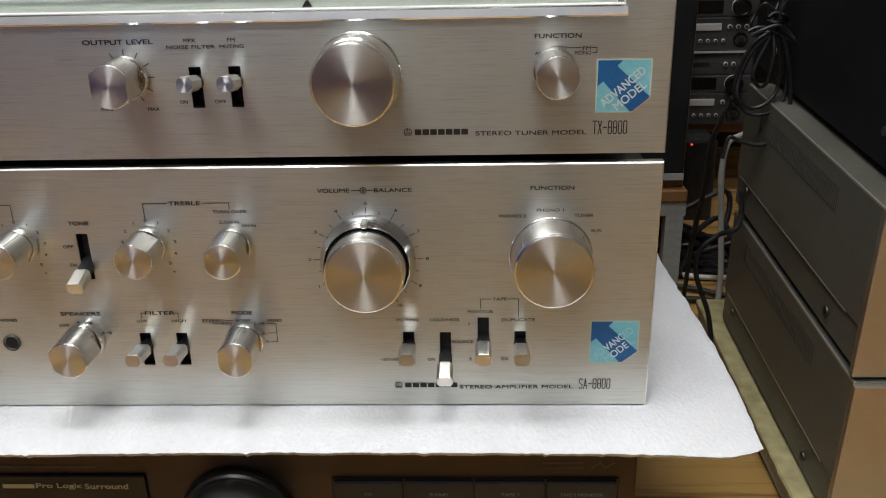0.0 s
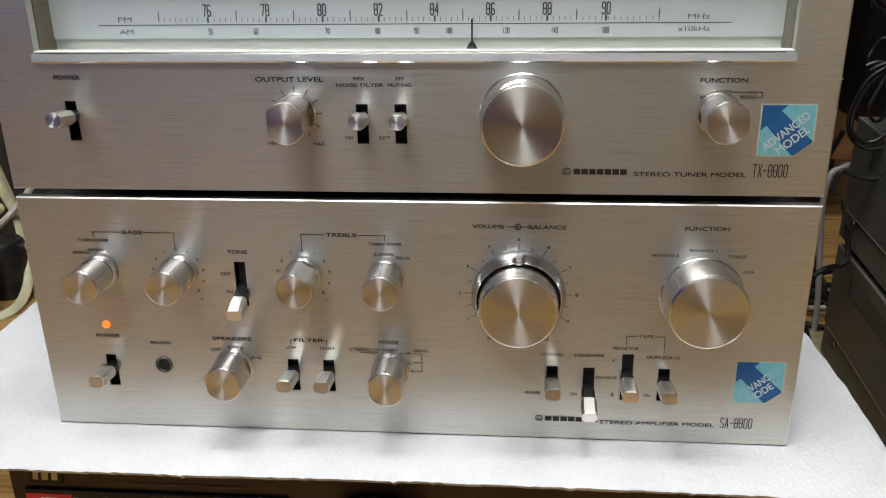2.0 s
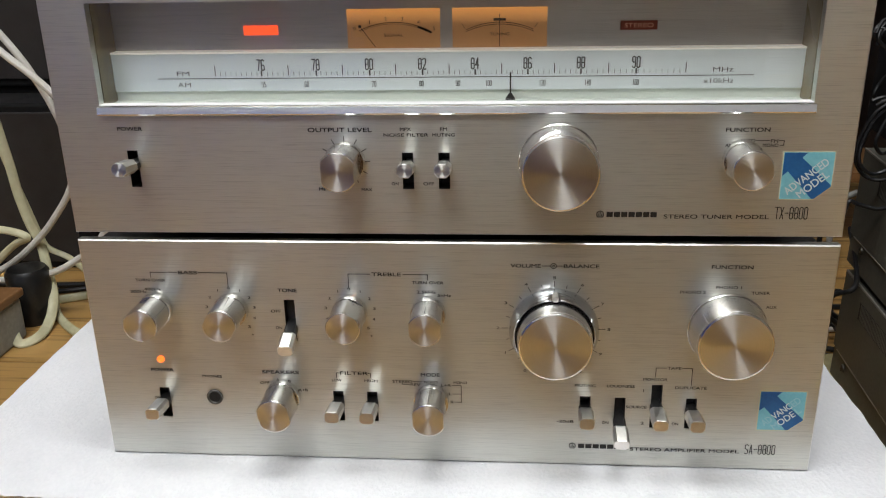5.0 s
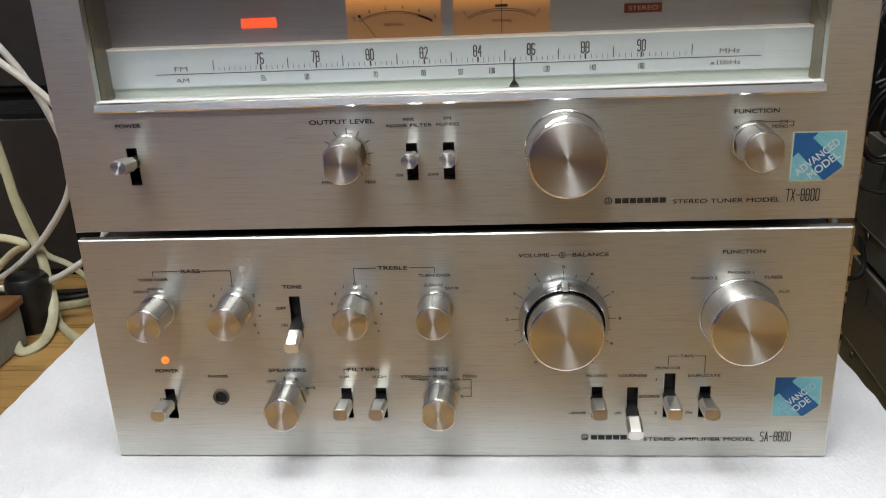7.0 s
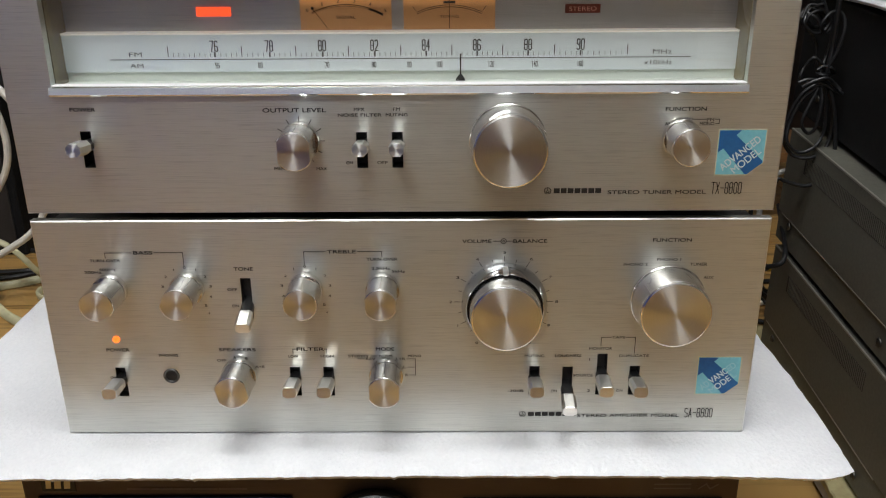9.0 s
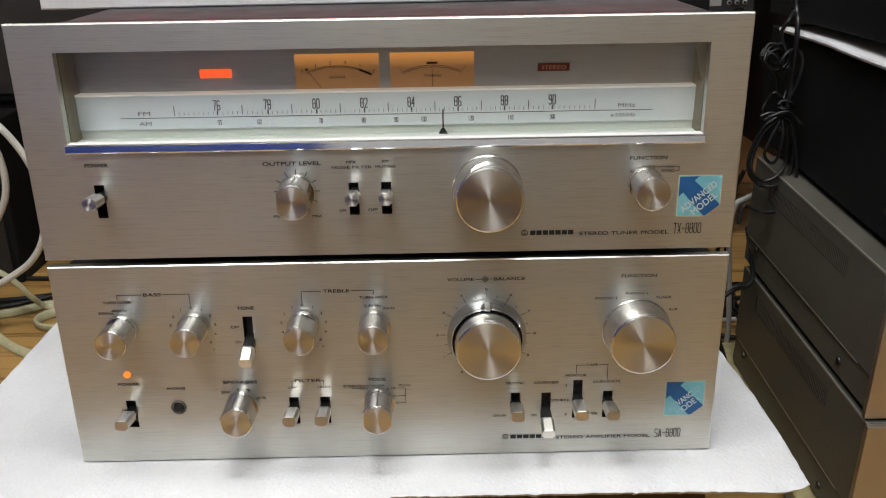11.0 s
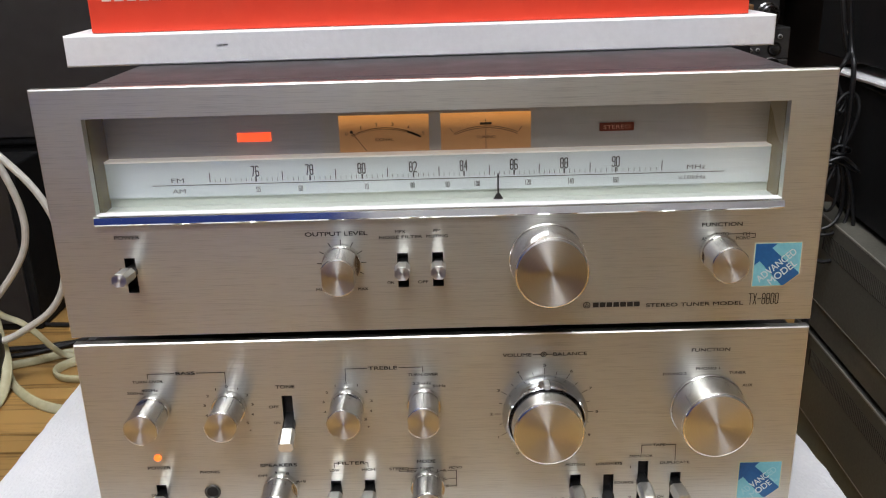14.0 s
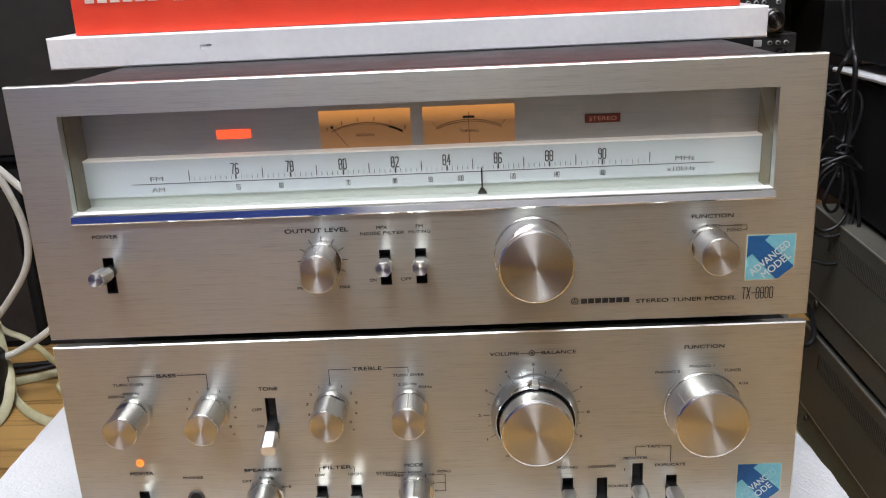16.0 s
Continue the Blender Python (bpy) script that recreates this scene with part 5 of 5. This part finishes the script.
part("barrel", lathe(bmesh.new(), [(0.026, 0), (0.028, 0.004), (0.028, 0.070), (0.024, 0.076)], 40), black_plastic, can, smooth=True)
cord("white_cable", [(-0.66, 0.50, -0.1225), (-0.64, 0.53, -0.108), (-0.616, 0.555, -0.082), (-0.600, 0.56, -0.069), (-0.584, 0.56, -0.061), (-0.600, 0.56, -0.053), (-0.640, 0.56, -0.047), (-0.74, 0.57, -0.040)], 0.0035, cable_cream, "cream lead bent over the power board", 1.5)

# the hanging black bundle between speaker and stack
cord("black_cable", [(0.3652, 0.3322, 0.1536), (0.3517, 0.3325, 0.1433), (0.3418, 0.3334, 0.1209), (0.3401, 0.3322, 0.1014), (0.3498, 0.3333, 0.0865), (0.3622, 0.3279, 0.0838), (0.3766, 0.3305, 0.0885), (0.3838, 0.3334, 0.1031), (0.3816, 0.3316, 0.1291), (0.3747, 0.3331, 0.1499), (0.3652, 0.3284, 0.1604)], 0.0017, cable_black, "black lead hanging in a tied bundle", 1.0, "tied cable bundle")
cord("black_cable", [(0.3645, 0.3270, 0.1525), (0.3509, 0.3288, 0.1386), (0.3424, 0.3290, 0.1164), (0.3413, 0.3256, 0.1003), (0.3528, 0.3269, 0.0900), (0.3665, 0.3272, 0.0937), (0.3758, 0.3311, 0.1067), (0.3743, 0.3302, 0.1351), (0.3672, 0.3265, 0.1553), (0.3617, 0.3303, 0.1682)], 0.0017, cable_black, "black lead hanging in a tied bundle", 1.0, "tied cable bundle")
cord("black_cable", [(0.3628, 0.3246, 0.1503), (0.3536, 0.3217, 0.1308), (0.3504, 0.3210, 0.1183), (0.3589, 0.3262, 0.1084), (0.3639, 0.3222, 0.1144), (0.3662, 0.3222, 0.1371), (0.3656, 0.3268, 0.1515), (0.3661, 0.3262, 0.1636)], 0.0016, cable_black, "black lead hanging in a small loop of the bundle", 1.0, "tied cable bundle")
cord("black_cable", [(0.3700, 0.3288, 0.1575), (0.3778, 0.3263, 0.1387), (0.3846, 0.3271, 0.1133), (0.3858, 0.3243, 0.0856), (0.3817, 0.3287, 0.0639), (0.3650, 0.3272, 0.0571), (0.3483, 0.3288, 0.0604), (0.3383, 0.3284, 0.0631), (0.3333, 0.3248, 0.0455)], 0.0019, cable_black, "black lead hanging in one long loop", 1.0, "tied cable bundle")
cord("black_cable", [(0.3440, 0.3251, 0.1549), (0.3528, 0.3249, 0.1581), (0.3654, 0.3244, 0.1552), (0.3758, 0.3259, 0.1493), (0.3864, 0.3277, 0.1443)], 0.0017, cable_black, "black lead wound round the bundle", 1.0, "tied cable bundle")
cord("black_cable", [(0.3470, 0.3231, 0.1515), (0.3554, 0.3211, 0.1567), (0.3668, 0.3209, 0.1598), (0.3762, 0.3240, 0.1541), (0.3815, 0.3219, 0.1484)], 0.0017, cable_black, "black lead wound round the bundle", 1.0, "tied cable bundle")
cord("black_cable", [(0.3594, 0.3263, 0.1658), (0.3649, 0.3276, 0.1692), (0.3711, 0.3238, 0.1683), (0.3760, 0.3293, 0.1628), (0.3654, 0.3236, 0.1619), (0.3598, 0.3279, 0.1633)], 0.0015, cable_black, "black lead wound round the bundle", 1.0, "tied cable bundle")
cord("black_cable", [(0.3648, 0.3309, 0.1533), (0.3544, 0.3356, 0.1536), (0.3480, 0.3330, 0.1592), (0.3513, 0.3343, 0.1676), (0.3567, 0.3309, 0.1763), (0.3650, 0.3311, 0.1707), (0.3710, 0.3319, 0.1590)], 0.0015, cable_black, "black lead looped above the tie", 1.0, "tied cable bundle")
cord("black_cable", [(0.3728, 0.3336, 0.1537), (0.3649, 0.3369, 0.1614), (0.3615, 0.3380, 0.1749), (0.3601, 0.3380, 0.1873), (0.3534, 0.3344, 0.1976), (0.3457, 0.3345, 0.2041), (0.3415, 0.3355, 0.2114), (0.3466, 0.3370, 0.2184), (0.3549, 0.3330, 0.2168), (0.3625, 0.3369, 0.2098)], 0.0016, cable_black, "black lead looped above the tie", 1.0, "tied cable bundle")
cord("black_cable", [(0.3696, 0.3353, 0.1534), (0.3653, 0.3304, 0.1654), (0.3697, 0.3358, 0.1779), (0.3701, 0.3307, 0.1937), (0.3673, 0.3322, 0.2041), (0.3598, 0.3338, 0.2145), (0.3507, 0.3357, 0.2154), (0.3459, 0.3322, 0.2097), (0.3543, 0.3357, 0.2027), (0.3638, 0.3334, 0.2061)], 0.0016, cable_black, "black lead looped above the tie", 1.0, "tied cable bundle")
cord("black_cable", [(0.3674, 0.3253, 0.1594), (0.3690, 0.3244, 0.1703), (0.3737, 0.3238, 0.1827), (0.3776, 0.3243, 0.1999), (0.3775, 0.3275, 0.2109), (0.3727, 0.3294, 0.2170), (0.3624, 0.3243, 0.2158), (0.3560, 0.3237, 0.2056), (0.3621, 0.3293, 0.1983)], 0.0015, cable_black, "black lead looped above the tie", 1.0, "tied cable bundle")
cord("black_cable", [(0.3424, 0.3289, 0.2019), (0.3460, 0.3279, 0.2135), (0.3569, 0.3300, 0.2182), (0.3665, 0.3314, 0.2126), (0.3628, 0.3292, 0.2015), (0.3524, 0.3290, 0.1985), (0.3421, 0.3268, 0.2074), (0.3479, 0.3320, 0.2191), (0.3571, 0.3267, 0.2238)], 0.0014, cable_black, "black lead tangled above the tie", 1.0, "tied cable bundle")
cord("black_cable", [(0.3436, 0.3309, 0.2162), (0.3522, 0.3267, 0.2115), (0.3625, 0.3303, 0.1982), (0.3684, 0.3316, 0.2063), (0.3577, 0.3297, 0.2193), (0.3460, 0.3306, 0.2224), (0.3394, 0.3265, 0.2117)], 0.0014, cable_black, "black lead tangled above the tie", 1.0, "tied cable bundle")
cord("black_cable", [(0.3693, 0.3260, 0.1635), (0.3716, 0.3302, 0.1842), (0.3703, 0.3269, 0.2112), (0.3695, 0.3278, 0.2419), (0.3715, 0.3431, 0.2607), (0.3611, 0.3422, 0.3348), (0.3484, 0.3429, 0.4484)], 0.0024, cable_black, "black lead running up behind the stack", 1.0, "tied cable bundle")
cord("black_cable", [(0.3632, 0.3283, 0.2131), (0.3566, 0.3297, 0.2286), (0.3571, 0.3282, 0.2380), (0.3610, 0.3271, 0.2451), (0.3692, 0.3398, 0.2519), (0.3643, 0.3382, 0.2612), (0.3546, 0.3396, 0.3205), (0.3427, 0.3433, 0.4485)], 0.0019, cable_black, "black lead running up behind the stack", 1.0, "tied cable bundle")
cord("black_cable", [(0.3870, 0.44, 0.000), (0.3565, 0.33, -0.0163), (0.3381, 0.33, -0.0287), (0.3233, 0.33, -0.0428), (0.3215, 0.33, -0.065), (0.3275, 0.33, -0.0844), (0.3373, 0.33, -0.1107), (0.3420, 0.325, -0.145), (0.3440, 0.31, -0.1855), (0.3470, 0.22, -0.1858)], 0.0024, cable_black, "black lead dropping behind the amplifier")
cord("black_cable", [(0.3470, 0.36, 0.092), (0.3410, 0.37, 0.066), (0.3370, 0.38, 0.040), (0.3370, 0.385, 0.0), (0.3330, 0.40, -0.08), (0.3400, 0.42, -0.1845), (0.40, 0.46, -0.1850)], 0.0024, cable_black, "black lead dropping from the bundle to the floor")
cord("white_cable", [(0.4000, 0.47, 0.030), (0.3870, 0.455, 0.031), (0.3740, 0.45, 0.024), (0.3710, 0.45, -0.008), (0.3760, 0.45, -0.063), (0.3810, 0.448, -0.128), (0.3790, 0.448, -0.1750), (0.3870, 0.47, -0.1850)], 0.0031, cable_grey, "grey-white cable dropping behind the stack")
for k, (y, m) in enumerate(((0.70, cable_yellow), (0.66, cable_black), (0.62, cable_white), (0.58, cable_black), (0.55, cable_black))):
    cord("floor_cable", [(0.25, y + 0.06, -0.1860), (0.32, y + 0.02 * math.sin(k), -0.1860), (0.38, y - 0.03, -0.1840), (0.44, y - 0.02 + 0.03 * math.cos(k), -0.1860), (0.52, y, -0.1860)], 0.0034, m, "loose cable lying on the floor behind the stack")

random.seed(21)
for k in range(9):
    x0, y0 = 0.27 + 0.018 * k, 0.72 - 0.02 * (k % 4)
    points = [(x0, y0, -0.1855)]
    for i in range(5):
        points.append((0.29 + random.uniform(0, 0.17), 0.56 + random.uniform(0, 0.16), -0.1855 + (random.uniform(0.01, 0.075) if i % 2 else 0.002)))
    points.append((0.46, 0.60 + 0.02 * (k % 5), -0.1855))
    cord("tangled_cable", points, random.choice((0.0026, 0.0032, 0.0038)), cable_black, "black cable in a loose tangle on the floor", 1.0, "tangled floor cables")

# ---- floor of planks, last ----
floor = tagged(part("floor", boxed(-2.1, 2.1, -2.7, 1.8, FLOOR - 0.06, FLOOR - 0.004), dark_wood), "honey-coloured oak laminate floor", "floor", kind="structure")
random.seed(9)
PW, PL = 0.118, 1.2
plank_bm = boxed(-PL / 2 + 0.0005, PL / 2 - 0.0005, -PW / 2 + 0.0005, PW / 2 - 0.0005, -0.004, 0.0, bevel=0.0005, segments=1)
PLANK = finish("plank", plank_bm, wood)
for j in range(37):
    y = -2.6 + PW / 2 + j * PW
    y1 = min(y + PW / 2, 1.6995)
    shift = random.uniform(0, PL)
    for i in range(-1, 5):
        x = -2.0 - PL / 2 + shift + i * PL
        x0, x1 = max(x - PL / 2, -1.9995), min(x + PL / 2, 1.9995)
        if x1 - x0 < 0.02:
            continue
        if x1 - x0 > PL - 0.001 and y1 > y + PW / 2 - 0.001:
            part("plank", None, None, floor, me=PLANK, m=pose(x, y, FLOOR))
        else:
            cut = boxed(x0 - x + 0.0005, x1 - x - 0.0005, -PW / 2 + 0.0005, y1 - y - 0.0005, -0.004, 0.0, bevel=0.0005, segments=1)
            part("plank", cut, wood, floor, m=pose(x, y, FLOOR))
